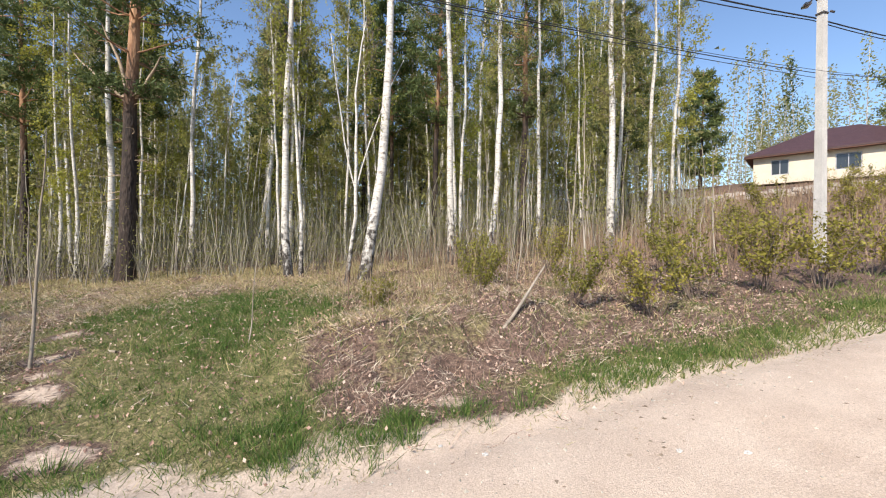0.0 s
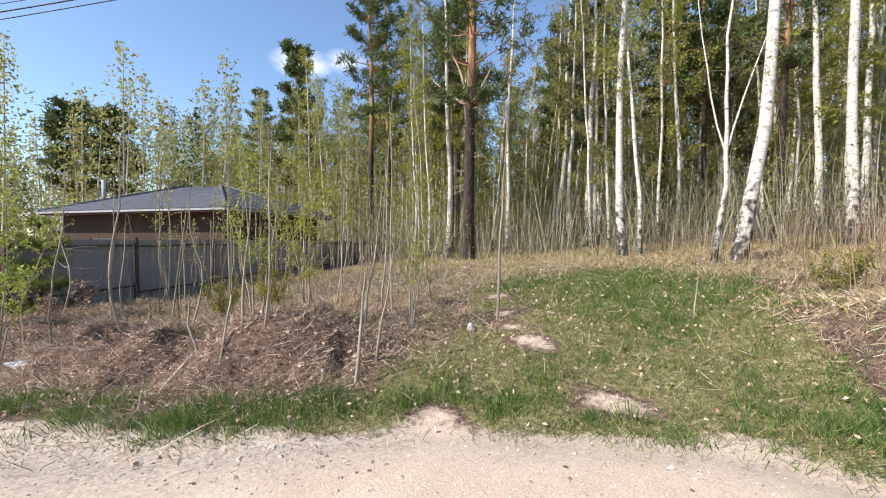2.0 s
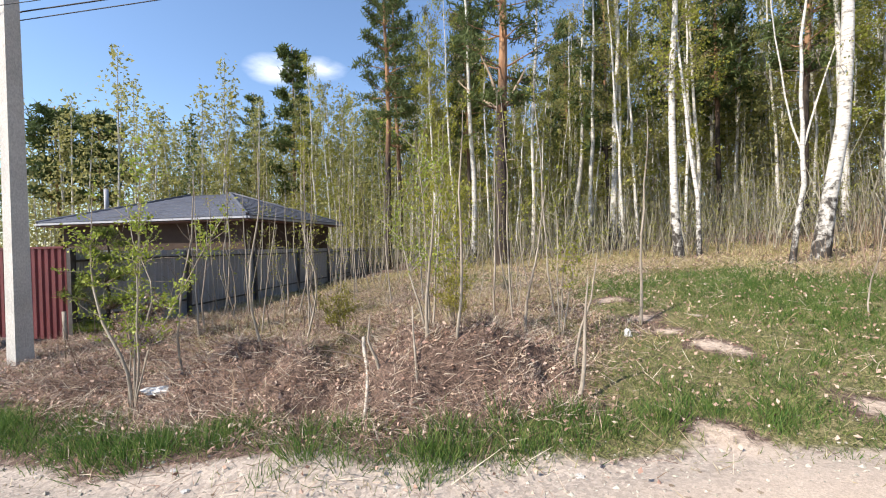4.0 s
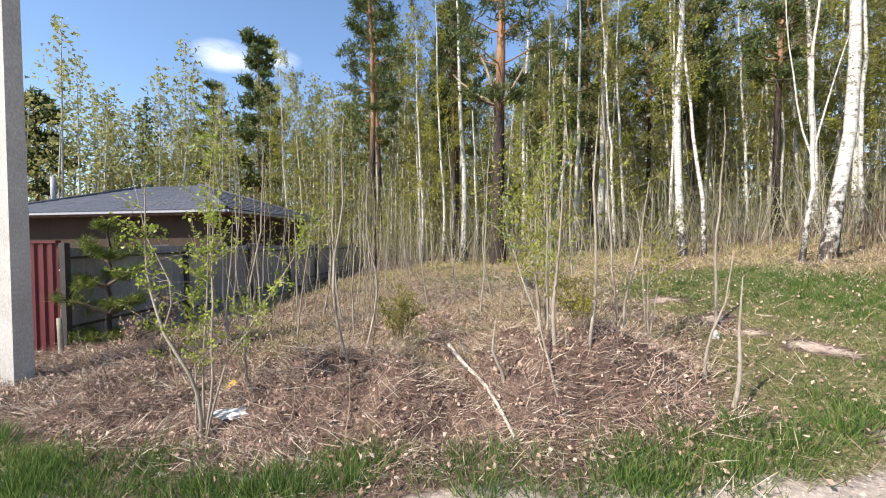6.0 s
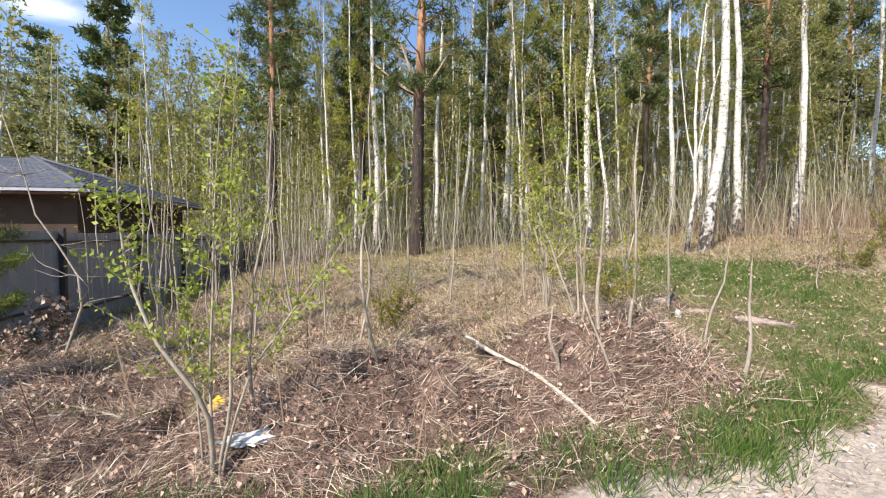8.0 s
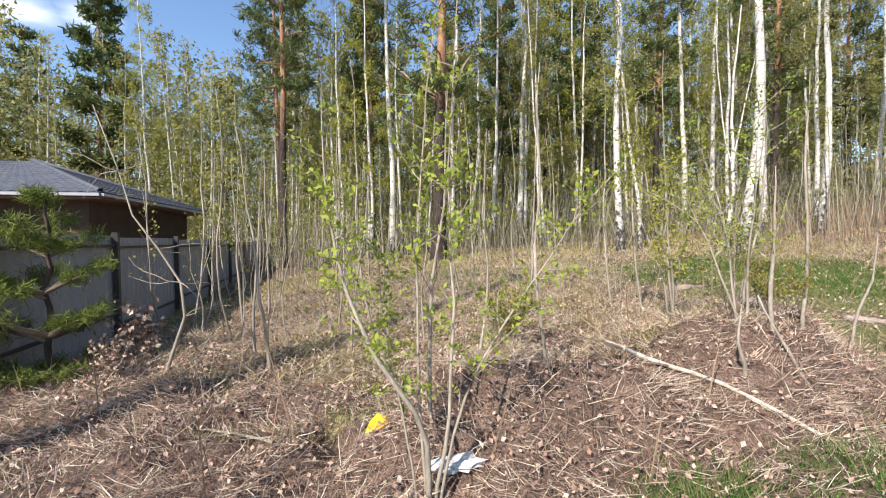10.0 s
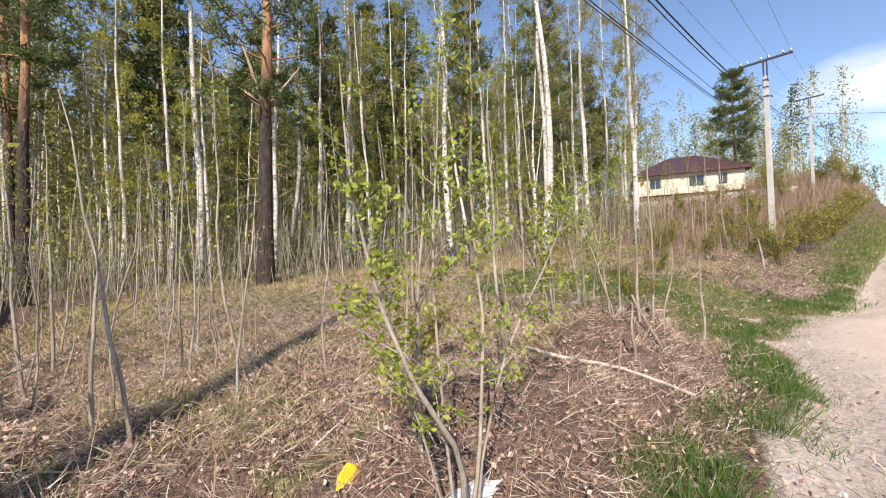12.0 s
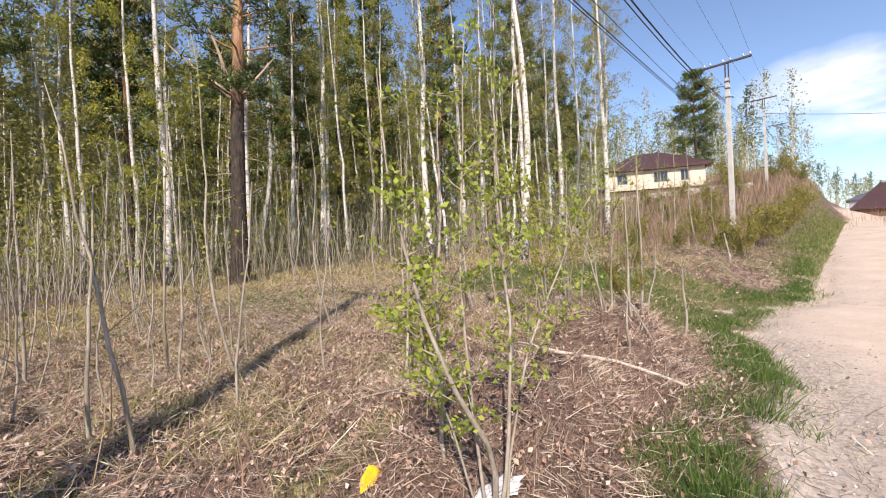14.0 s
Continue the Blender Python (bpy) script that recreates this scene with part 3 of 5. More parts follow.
def build_pine(seed, h, r, lean=(0.0, 0.0), crown=0.45, limbs=30, reach=2.6, clumps=7, per=11, dead=8, mat=NEEDLE, length=0.32, width=0.05, cone=0.35, sides=10,
               label="tall Scots pine with orange upper bark and dark green needles", v_branch=0.0, name="pine_tree"):
    rng = np.random.default_rng(seed)
    tree = thing(name, 0, 0, 0, label, "tree")
    line = stem_line(rng, h, lean, (0, 0), 12, 0.04)
    t = np.linspace(0, 1, len(line))
    rad = r * (1 - t * 0.9) ** 0.85 + 0.01
    rad[0] *= 1.3
    s = Soup()
    s.tube(line, rad, sides)
    part("trunk", s, PINE, tree)
    b, centres = Soup(), []
    tier = 5
    for i in range(limbs):
        q = crown + (0.99 - crown) * ((i // tier) + 0.25 * rng.random()) * tier / limbs
        w = (q - crown) / (1 - crown)
        p = along(line, q)
        a = (i % tier) * 6.283 / tier + (i // tier) * 0.7 + rng.normal() * 0.25
        ln = reach * (cone + (1 - cone) * (1 - w) ** 0.7) * (0.45 + 0.55 * min(1, w * 4 + 0.3)) * rng.uniform(0.6, 1.15)
        br = wander(rng, p, (math.cos(a), math.sin(a), 0.1 + 0.55 * w), ln, 6, 0.045, 0.12)
        b.tube(br, np.linspace(max(0.055 * (1 - w), 0.014), 0.006, len(br)), 4, False)
        centres += [br[k] + rng.normal(size=3) * np.array([0.05, 0.05, 0.02]) * ln for k in (3, 4, 5, 6)]
        for j in range(clumps):
            k = rng.integers(2, 6)
            side = np.cross(br[k] - br[k - 1], (0, 0, 1.0)) * (1 if j % 2 else -1)
            tw = wander(rng, br[k], (br[k] - br[k - 1]) * 0.8 + side + rng.normal(size=3) * 0.08 * ln / 6, ln * rng.uniform(0.2, 0.42), 3, 0.06, 0.12)
            b.blades(tw[:1], tw[-1:], 0.016, rng)
            centres += [tw[2], tw[3]]
    if limbs:
        tagged(part("branchwork", b, PINE if r > 0.1 else TWIG, tree), kind="stuff")
    d = Soup()
    for i in range(dead):
        q = crown * rng.uniform(0.45, 1.05)
        p = along(line, q)
        a = rng.uniform(0, 6.283)
        br = wander(rng, p, (math.cos(a), math.sin(a), rng.uniform(-0.1, 0.3)), rng.uniform(0.5, 1.6), 5, -0.03, 0.2)
        d.tube(br, np.linspace(0.022, 0.005, len(br)), 4, False)
    if v_branch:
        p = along(line, v_branch / h)
        for dx, up_by, ln in ((-0.75, 0.75, 3.0), (0.5, 0.9, 2.2), (-0.3, 1.0, 3.2)):
            br = wander(rng, p, (dx, 0.1, up_by), ln, 7, 0.02, 0.1)
            d.tube(br, np.linspace(0.11, 0.016, len(br)), 6, False)
            for _ in range(5):
                k = rng.integers(3, 8)
                tw = wander(rng, br[k], (rng.normal(), rng.normal(), 0.1), 0.7, 4, 0, 0.25)
                d.tube(tw, np.linspace(0.014, 0.004, len(tw)), 3, False)
    if dead or v_branch:
        tagged(part("dead_branchwork", d, grainy("dead_pine_wood", (0.3, 0.22, 0.15), (0.5, 0.39, 0.27), 5, 0.85) if v_branch else TWIG, tree), kind="stuff")
    c = Soup()
    roots, tips = needle_clump(rng, centres, length, per, 0.35)
    c.blades(roots, tips, width, rng)
    part("needles", c, mat, tree)
    return tree


def build_sapling(seed, h, r, lean=(0.2, 0.1), twigs=14, leaf_n=60, mat=STEM, leaf=LEAF, size=0.05, low=0.3, name="birch_sapling", label="thin bare birch sapling with a few opening leaves"):
    rng = np.random.default_rng(seed)
    tree = thing(name, 0, 0, 0, label, "sapling")
    line = stem_line(rng, h, lean, rng.normal(size=2) * 0.07, 10, 0.014 * h / 3)
    t = np.linspace(0, 1, len(line))
    s = Soup()
    s.tube(line, r * (1 - t) ** 0.7 + 0.003, 6)
    part("trunk", s, mat, tree)
    b, tips = Soup(), []
    for _ in range(twigs):
        q = rng.uniform(low, 0.97)
        p = along(line, q)
        a = rng.uniform(0, 6.283)
        ln = h * 0.2 * (1.25 - q) * rng.uniform(0.5, 1.3)
        br = wander(rng, p, (math.cos(a), math.sin(a), rng.uniform(0.7, 1.6)), ln, 5, 0.02, 0.12)
        b.tube(br, np.linspace(max(0.3 * r * (1.2 - q), 0.004), 0.002, len(br)), 3, False)
        tips += [br[k] for k in range(1, 6)]
    if twigs:
        tagged(part("branchwork", b, TWIG, tree), kind="stuff")
    if leaf_n and tips:
        tips = np.array(tips)
        c = Soup()
        c.leaves(tips[rng.integers(0, len(tips), leaf_n)] + rng.normal(size=(leaf_n, 3)) * 0.05, size, rng, 0.7)
        part("leaves", c, leaf, tree)
    return tree


def plant(tree, x, y, turn=0.0, scale=1.0, sink=0.0):
    tree.matrix_basis = pose(x, y, gz(x, y) - sink, 0, 0, turn) @ Matrix.Scale(scale, 4)
    return tree


def plant_copy(tree, x, y, turn=0.0, scale=1.0):
    c = copy_thing(tree, Matrix())
    return plant(c, x, y, turn, scale)


# the trees that stand out, each of its own shape
plant(build_pine(11, 19, 0.29, (0.15, 0.3), 0.37, 40, 2.9, dead=30, v_branch=6.9, label="big Scots pine with dark lower trunk and pale dead forked limbs"), -11.9, 15.4)
plant(build_birch(12, 18, 0.14, (0.7, 1.2), (0.28, 0.0), 0.45, 30, 1500, LEAF_PALE, label="leaning old birch with a thick black-scarred foot"), -1.85, 12.0)
plant(build_birch(13, 7.5, 0.052, (0.0, 0.1), (0.04, 0), 0.55, 14, 350, LEAF, 0.06, 1.0, fork=0.37, sides=8, label="thin pale birch that forks like a Y"), -2.33, 12.0)
plant(build_birch(14, 17, 0.115, (-0.3, 0.2), (0, 0), 0.3, 36, 2600, LEAF, label="straight birch hung with fresh yellow-green leaves"), -4.85, 13.95)
plant(build_birch(15, 11, 0.055, (-0.9, 0.4), (0.1, 0), 0.45, 20, 900, LEAF), -4.3, 13.6)
plant(build_birch(16, 18, 0.15, (-0.5, 0.2), (0, 0.1), 0.45, 30, 1500, LEAF_PALE), -14.7, 17.6)
plant(build_birch(17, 18, 0.12, (0.3, 0.2), (0, 0), 0.5, 26, 1100, LEAF_PALE), 0.5, 15.5)
plant(build_birch(18, 16, 0.105, (0.2, 0.2), (0.1, 0), 0.4, 34, 3600, LEAF_PALE, 0.07), 1.85, 14.7)
plant(build_birch(19, 17, 0.14, (-0.2, 0.4), (0, 0), 0.3, 44, 5200, LEAF_PALE, 0.07), 6.6, 16.7)
plant(build_birch(20, 17, 0.14, (-0.3, 0.0), (0, 0), 0.5, 24, 900, LEAF_PALE), 0.35, 22.5)
plant(build_birch(21, 17, 0.12, (0.3, 0.0), (0, 0), 0.45, 26, 1100, LEAF), 1.75, 22.4)
plant(build_birch(22, 17, 0.16, (0.1, 0.0), (0, 0), 0.45, 28, 1100, LEAF_PALE), -8.4, 21.3)
plant(build_birch(23, 17, 0.13, (-0.2, 0.1), (0, 0), 0.5, 24, 900, LEAF_PALE), -8.15, 21.6)
plant(build_birch(24, 17, 0.15, (1.3, 0.2), (0.5, 0), 0.5, 26, 900, LEAF_PALE, label="dark-footed birch leaning to one side"), -12.0, 25.0)
plant(build_birch(25, 17, 0.12, (0.0, 0.1), (0, 0), 0.5, 24, 900, LEAF), -9.9, 22.6)
plant(build_birch(26, 16, 0.11, (-0.4, 0.1), (0, 0), 0.5, 24, 800, LEAF_PALE), -17.6, 22.0)
plant(build_pine(27, 20, 0.19, (0.0, 0.0), 0.42, 45, 2.8, dead=10), -23.4, 21.7)
plant(build_pine(28, 18, 0.17, (0.2, 0.0), 0.4, 45, 2.6, dead=8), -0.8, 23.6)
plant(build_pine(29, 17, 0.18, (0.2, 0.0), 0.38, 40, 2.6, dead=8), 3.8, 21.0)
plant(build_pine(37, 14, 0.16, (0.2, 0.0), 0.3, 40, 2.8, dead=4), 10.7, 26.5)
plant(build_pine(38, 20, 0.2, (0.0, 0.1), 0.45, 40, 2.6, dead=8), -20.2, 16.9)
plant(build_pine(30, 24, 0.22, (0.0, 0.0), 0.35, 40, 3.2, dead=6, clumps=9, per=9, length=0.6, width=0.12), -42.0, 25.6)
plant(build_pine(31, 12, 0.16, (0, 0), 0.12, 44, 2.9, dead=0, cone=0.15, label="dense dark conical conifer on the slope", clumps=9, per=10, length=0.5, width=0.08), 24.5, 43.0)
plant(build_pine(32, 14, 0.2, (0, 0), 0.15, 44, 4.2, dead=0, cone=0.2, label="broad dark conifer behind the cream house", clumps=9, per=10, length=0.5, width=0.08), 38.5, 35.5)
plant(build_pine(33, 18, 0.2, (0, 0), 0.5, 30, 3.2, dead=4, clumps=9, per=9, length=0.6, width=0.12), -56.0, 9.5)
plant(build_pine(34, 17, 0.2, (0, 0), 0.5, 30, 3.2, dead=4, clumps=9, per=9, length=0.6, width=0.12), -53.0, 12.0)

plant(build_birch(35, 15, 0.1, (0.2, 0.1), (0, 0), 0.28, 40, 4200, LEAF_PALE, 0.07), 9.2, 19.5)
plant(build_birch(36, 14, 0.09, (-0.2, 0.1), (0, 0), 0.3, 36, 3600, LEAF_PALE, 0.07), 4.2, 18.6)

# the wood behind, from a few grown shapes
GROVE = "trees of the wood"
far_off = [build_birch(100 + i, hh, rr, ll, (0, 0), cc, 26, nn, mt, 0.105, 1.9, sides=6, twig_n=14, tri=True)
           for i, (hh, rr, ll, cc, nn, mt) in enumerate([(16, 0.085, (0.4, 0.2), 0.22, 3600, LEAF), (18, 0.105, (-0.5, 0.3), 0.3, 3200, LEAF_PALE), (15, 0.07, (0.8, -0.3), 0.2, 3000, LEAF_PALE),
                                                        (17, 0.095, (-0.2, -0.4), 0.18, 3800, LEAF), (13, 0.05, (1.2, 0.4), 0.15, 2400, LEAF), (14, 0.055, (-1.0, 0.2), 0.2, 2400, LEAF_PALE)])]
pines_off = [build_pine(120 + i, hh, 0.15, (0.2, 0.1), cc, 40, 2.5, clumps=6, per=8, dead=8, length=0.4, width=0.075, sides=7) for i, (hh, cc) in enumerate([(18, 0.42), (16, 0.36), (20, 0.48)])]
saplings = [build_sapling(140 + i, hh, rr, ll, 10, int(nn * 2.5), size=0.05) for i, (hh, rr, ll, nn) in enumerate([(2.4, 0.009, (0.2, 0.1), 14), (3.4, 0.013, (-0.3, 0.2), 26), (1.9, 0.008, (0.3, -0.1), 8),
                                                                                                       (4.4, 0.018, (0.1, 0.4), 60), (3.9, 0.015, (-0.3, -0.2), 50), (2.2, 0.009, (-0.3, 0.1), 4)])]
for k, o in enumerate(far_off + pines_off + saplings):
    tagged(o, group=GROVE)
wood_rng = np.random.default_rng(5)
landmarks = [(-23.4, 21.7), (-0.8, 23.6), (3.8, 21.0), (10.7, 26.5), (-20.2, 16.9), (-42.0, 25.6), (-11.9, 15.4)]     # pines with room round their crowns
taken = [(-11.9, 15.4), (-1.85, 12.0), (-2.33, 12.0), (-4.85, 13.95), (-14.7, 17.6), (0.5, 15.5), (1.85, 14.7), (6.6, 16.7)]


def free(x, y, gap):
    return all((x - a) ** 2 + (y - b) ** 2 > gap * gap for a, b in taken)


def in_wood(x, y):
    """The wood stands behind the clearing and the grey fence, and leaves the houses free."""
    u, v = uv(x, y)
    if y < 18.5 + 0.12 * max(0, -x - 8) and x > -15 or y < 17:
        return False
    if x < -13.57 and (x + 13.57) * 0.886 + (y - 1.2) * 0.463 < 1.0:        # beyond the fence: the neighbour's plot
        return y > 21 or x < -40
    if x > 3 and v < 14 + 0.3 * (x - 3):
        return False
    if math.hypot(x - 31, y - 37) < 12 or (x > 12 and 0.62 * x + 0.78 * y < 42 and x > 16):
        return False
    return True


spots = []
tries = 0
while len(spots) < 215 and tries < 20000:
    tries += 1
    d = 13 + 42 * wood_rng.random() ** 0.8
    a = radians(wood_rng.uniform(18, 176))
    x, y = -4 + d * math.cos(a), 1 + d * math.sin(a)
    if in_wood(x, y) and free(x, y, 0.9 if d < 25 else 1.3) and all(math.hypot(x - a, y - b) > 2.6 for a, b in landmarks):
        taken.append((x, y))
        spots.append((x, y, d))
while len(spots) < 228 and tries < 40000:      # the wood closes in behind the reddish canes
    tries += 1
    x, y = wood_rng.uniform(2, 16), wood_rng.uniform(19, 36)
    if in_wood(x, y) and free(x, y, 0.9):
        taken.append((x, y))
        spots.append((x, y, 19))
used = set()
for i, (x, y, d) in enumerate(spots):
    pine = d > 20 and wood_rng.random() < (0.05 if x < -14 else 0.16 if x < -1 else 0.08)
    pool = pines_off if pine else far_off
    src = pool[int(wood_rng.integers(len(pool)))]
    turn, sc = wood_rng.uniform(0, 360), wood_rng.uniform(0.8, 1.12)
    if src.name in used:
        plant_copy(src, x, y, turn, sc)
    else:
        used.add(src.name)
        plant(src, x, y, turn, sc)

# thin growth: at the wood's edge, along the grey fence and on the overgrown bank
THIN = []
for _ in range(9000):
    if len(THIN) >= 260:
        break
    x, y = wood_rng.uniform(-22, 9), wood_rng.uniform(3.0, 26)
    u, v = uv(x, y)
    fence = (x + 13.57) * 0.886 + (y - 1.2) * 0.463
    dens = 0.0
    if fence > 0.4 and y > 13.5:
        dens = 0.2
    if 0.4 < fence < 4.5 and 3.5 < y < 16:
        dens = 0.9
    if -9.5 < x < -5.2 and 5.0 < y < 8.5:
        dens = 0.8
    if x > 1.5 and 6.5 < v < 16:
        dens = 0.35
    if v < 5.2 or clearing(np.array(x), np.array(y)) > 0.15:
        dens = 0
    if wood_rng.random() < dens and free(x, y, 0.16):
        taken.append((x, y))
        THIN.append((x, y))
for x, y in THIN:
    src = saplings[int(wood_rng.integers(len(saplings)))]
    turn, sc = wood_rng.uniform(0, 360), wood_rng.uniform(0.75, 1.15)
    if src.name in used:
        plant_copy(src, x, y, turn, sc)
    else:
        used.add(src.name)
        plant(src, x, y, turn, sc)

# far woods close the view all round
fw_trunk, fw_leaf, fw_needle = Soup(), Soup(), Soup()
fr = np.random.default_rng(77)
for i in range(1400):
    a = radians(fr.uniform(-25, 205)) if i < 900 else radians(fr.uniform(205, 335))
    d = fr.uniform(27, 60) if i < 420 else fr.uniform(50, 110) if i < 900 else fr.uniform(40, 80)
    x, y = -4 + d * math.cos(a), 1 + d * math.sin(a)
    if i >= 1300:                           # behind the bungalow
        x, y, d = fr.uniform(-80, -38), fr.uniform(0, 34), 99
    elif i >= 980:                          # both sides of the road's far end
        uu, vv = (fr.uniform(48, 150), fr.choice((fr.uniform(13, 50), fr.uniform(-45, -9)))) if i < 1150 else (fr.uniform(135, 165), fr.uniform(-45, 45))
        x, y, d = *xy(uu, vv), 99
    u, v = uv(x, y)
    if abs(v) < 9 and abs(u) < 130 or math.hypot(x - 31, y - 37) < 14 or (i < 900 and not in_wood(x, y) and d < 60) or (i < 980 and v < 16 and 0 < u < 60 and v > 0):
        continue
    z, h = gz(x, y), fr.uniform(13, 19) * (0.7 if 980 <= i < 1300 else 1.0)
    base = np.array([x, y, z])
    top = base + np.array([fr.normal() * 0.6, fr.normal() * 0.6, h])
    fw_trunk.tube([base, (base + top) / 2 + fr.normal(size=3) * 0.1, top], [0.09, 0.07, 0.02], 4, False)
    conifer = fr.random() < 0.12
    n = 900 if d < 60 else 560
    q = fr.uniform(0.38 if conifer else 0.03, 1.0, n) ** (1.0 if conifer else 0.8)
    r = np.sqrt(fr.random(n)) * (3.2 * (1.1 - q) if conifer else 2.3 * np.sin(np.pi * (0.1 + 0.84 * q))) + 0.12
    th = fr.uniform(0, 6.283, n)
    lump = 0.75 + 0.5 * np.sin(th * 3 + q * 17 + i)
    pts = base + np.outer(q, top - base) + np.column_stack([r * lump * np.cos(th), r * lump * np.sin(th), fr.normal(size=n) * 0.3])
    (fw_needle if conifer else fw_leaf).leaves(pts, 0.2 if d < 60 else 0.27, fr, 0.8, 0.0, True)
# pale poles of young birch and their low leaves fill the depth of the wood
aa, dd = fr.uniform(radians(20), radians(178), 2600), fr.uniform(26, 66, 2600)
tx_, ty_ = -4 + dd * np.cos(aa), 1 + dd * np.sin(aa)
keep = np.array([in_wood(p, q) and (p < 3 or uv(p, q)[1] > 18) for p, q in zip(tx_, ty_)])
tx_, ty_ = tx_[keep], ty_[keep]
hh = fr.uniform(3.5, 11, len(tx_))
roots = np.column_stack([tx_, ty_, ground(tx_, ty_) - 0.1])
tips = roots + np.column_stack([fr.normal(size=len(tx_)) * hh * 0.05, fr.normal(size=len(tx_)) * hh * 0.05, hh])
poles_far = Soup()
poles_far.blades(roots, tips, fr.uniform(0.03, 0.08, len(tx_)), fr)
k = fr.integers(0, len(tx_), 90000)
fw_leaf.leaves(roots[k] + (tips[k] - roots[k]) * fr.random(90000)[:, None] ** 0.8 + fr.normal(size=(90000, 3)) * np.array([0.7, 0.7, 0.4]), 0.2, fr, 0.8, 0.0, True)
woods = thing("far_woods", 0, 0, 0, "hazy mixed birch and pine woods far behind", "trees", kind="stuff")
part("trunks", fw_trunk, BIRCH, woods)
part("thin_poles", poles_far, islands("young_birch_poles", [(0.3, 0.27, 0.22), (0.5, 0.46, 0.39), (0.2, 0.17, 0.13), (0.42, 0.38, 0.32)], 0.8), woods, "", False)
part("leaves", fw_leaf, HAZED_LEAF, woods)
part("needles", fw_needle, NEEDLE, woods)

# thin undergrowth stems that fill the wood's floor
th = Soup()
sx_, sy_ = fr.uniform(-30, 14, 7500), fr.uniform(14.5, 36, 7500)
keep = np.array([(a + 13.57) * 0.886 + (b - 1.2) * 0.463 > 0.5 and (a < 3 or uv(a, b)[1] > 13) for a, b in zip(sx_, sy_)])
sx_, sy_ = sx_[keep], sy_[keep]
hh = fr.uniform(0.5, 3.4, len(sx_)) * np.where(fr.random(len(sx_)) < 0.15, 1.6, 1.0)
roots = np.column_stack([sx_, sy_, ground(sx_, sy_) - 0.05])
tips = roots + np.column_stack([fr.normal(size=len(sx_)) * hh * 0.2, fr.normal(size=len(sx_)) * hh * 0.2, hh])
th.blades(roots, tips, fr.uniform(0.014, 0.034, len(sx_)), fr)
under = thing("undergrowth", 0, 0, 0, "dense thin bare stems and sparse new leaves under the trees", "undergrowth", kind="stuff")
part("stems", th, islands("undergrowth_bark", [(0.12, 0.1, 0.075), (0.26, 0.22, 0.165), (0.44, 0.39, 0.31), (0.18, 0.145, 0.105)], 0.85), under, "", False)
ul = Soup()
k = fr.integers(0, len(sx_), 46000)
t = fr.uniform(0.25, 1.0, 46000)[:, None]
ul.leaves(roots[k] + (tips[k] - roots[k]) * t + fr.normal(size=(46000, 3)) * 0.22, 0.075, fr, 0.7, 0.0, True)
part("leaves", ul, LEAF_PALE, under)


# ---- poles and wires ----
def build_pole(x, y, label, arm_turn, height=8.85, lamp=False, base_r=0.12):
    p = thing("utility_pole", x, y, gz(x, y), label, "utility pole", "concrete poles along the road", arm_turn)
    s = Soup()
    for lo, hi, a, b in ((-0.3, height - 0.75, base_r, base_r * 0.72),):
        v = [(-a, -a * 0.9, lo), (a, -a * 0.9, lo), (a * 0.85, a * 0.9, lo), (-a * 0.85, a * 0.9, lo), (-b, -b * 0.9, hi), (b, -b * 0.9, hi), (b * 0.85, b * 0.9, hi), (-b * 0.85, b * 0.9, hi)]
        s.add(v, [(0, 3, 2, 1), (4, 5, 6, 7), (0, 1, 5, 4), (1, 2, 6, 5), (2, 3, 7, 6), (3, 0, 4, 7)])
    part("shaft", s, CONCRETE, p, "weathered pale concrete shaft", False)
    s = Soup()
    for sx in (-0.07, 0.07):
        s.box((sx - 0.025, -0.04, height - 1.05), (sx + 0.025, 0.04, height))
    part("arm_bracket", s, STEEL, p, "dark steel bracket", False)
    s = Soup()
    s.box((-1.05, -0.045, height - 0.02), (1.05, 0.045, height + 0.07))
    arm = part("crossarm", s, STEEL, p, "dark steel crossarm", False)
    for ix in (-0.98, -0.7, -0.15, 0.15, 0.7, 0.98):
        s = Soup()
        s.tube([(ix, 0, height + 0.06), (ix, 0, height + 0.14)], [0.012, 0.012], 6)
        s.tube([(ix, 0, height + 0.12), (ix, 0, height + 0.15), (ix, 0, height + 0.18), (ix, 0, height + 0.23)], [0.05, 0.055, 0.04, 0.03], 8)
        part("insulator", s, GLASS_INS, arm, "pale porcelain insulator")
    for bz in (height - 0.95, height - 1.3, height - 1.75):
        s = Soup()
        w = base_r * 0.86
        s.box((-w, -w, bz - 0.025), (w, w, bz + 0.025))
        part("steel_band", s, STEEL, p, "dark steel strap", False)
    s = Soup()
    s.tube([(-0.14, -0.1, height - 1.72), (-0.22, -0.16, height - 1.78)], [0.03, 0.03], 6)
    part("cable_clamp", s, STEEL, p)
    if lamp:
        s = Soup()
        s.tube([(0.05, -0.05, height - 1.2), (0.3, -0.3, height - 1.02), (0.75, -0.8, height - 0.85)], [0.025, 0.022, 0.02], 6)
        part("lamp_arm", s, GALV, p, "thin galvanised arm")
        s = Soup()
        s.box((-0.08, 0.0, -0.03), (0.08, 0.42, 0.04), Matrix.Translation((0.73, -0.78, height - 0.85)) @ Euler((0.15, 0, radians(-137))).to_matrix().to_4x4())
        part("lamp_head", s, GALV, p, "grey lamp head")
    return p


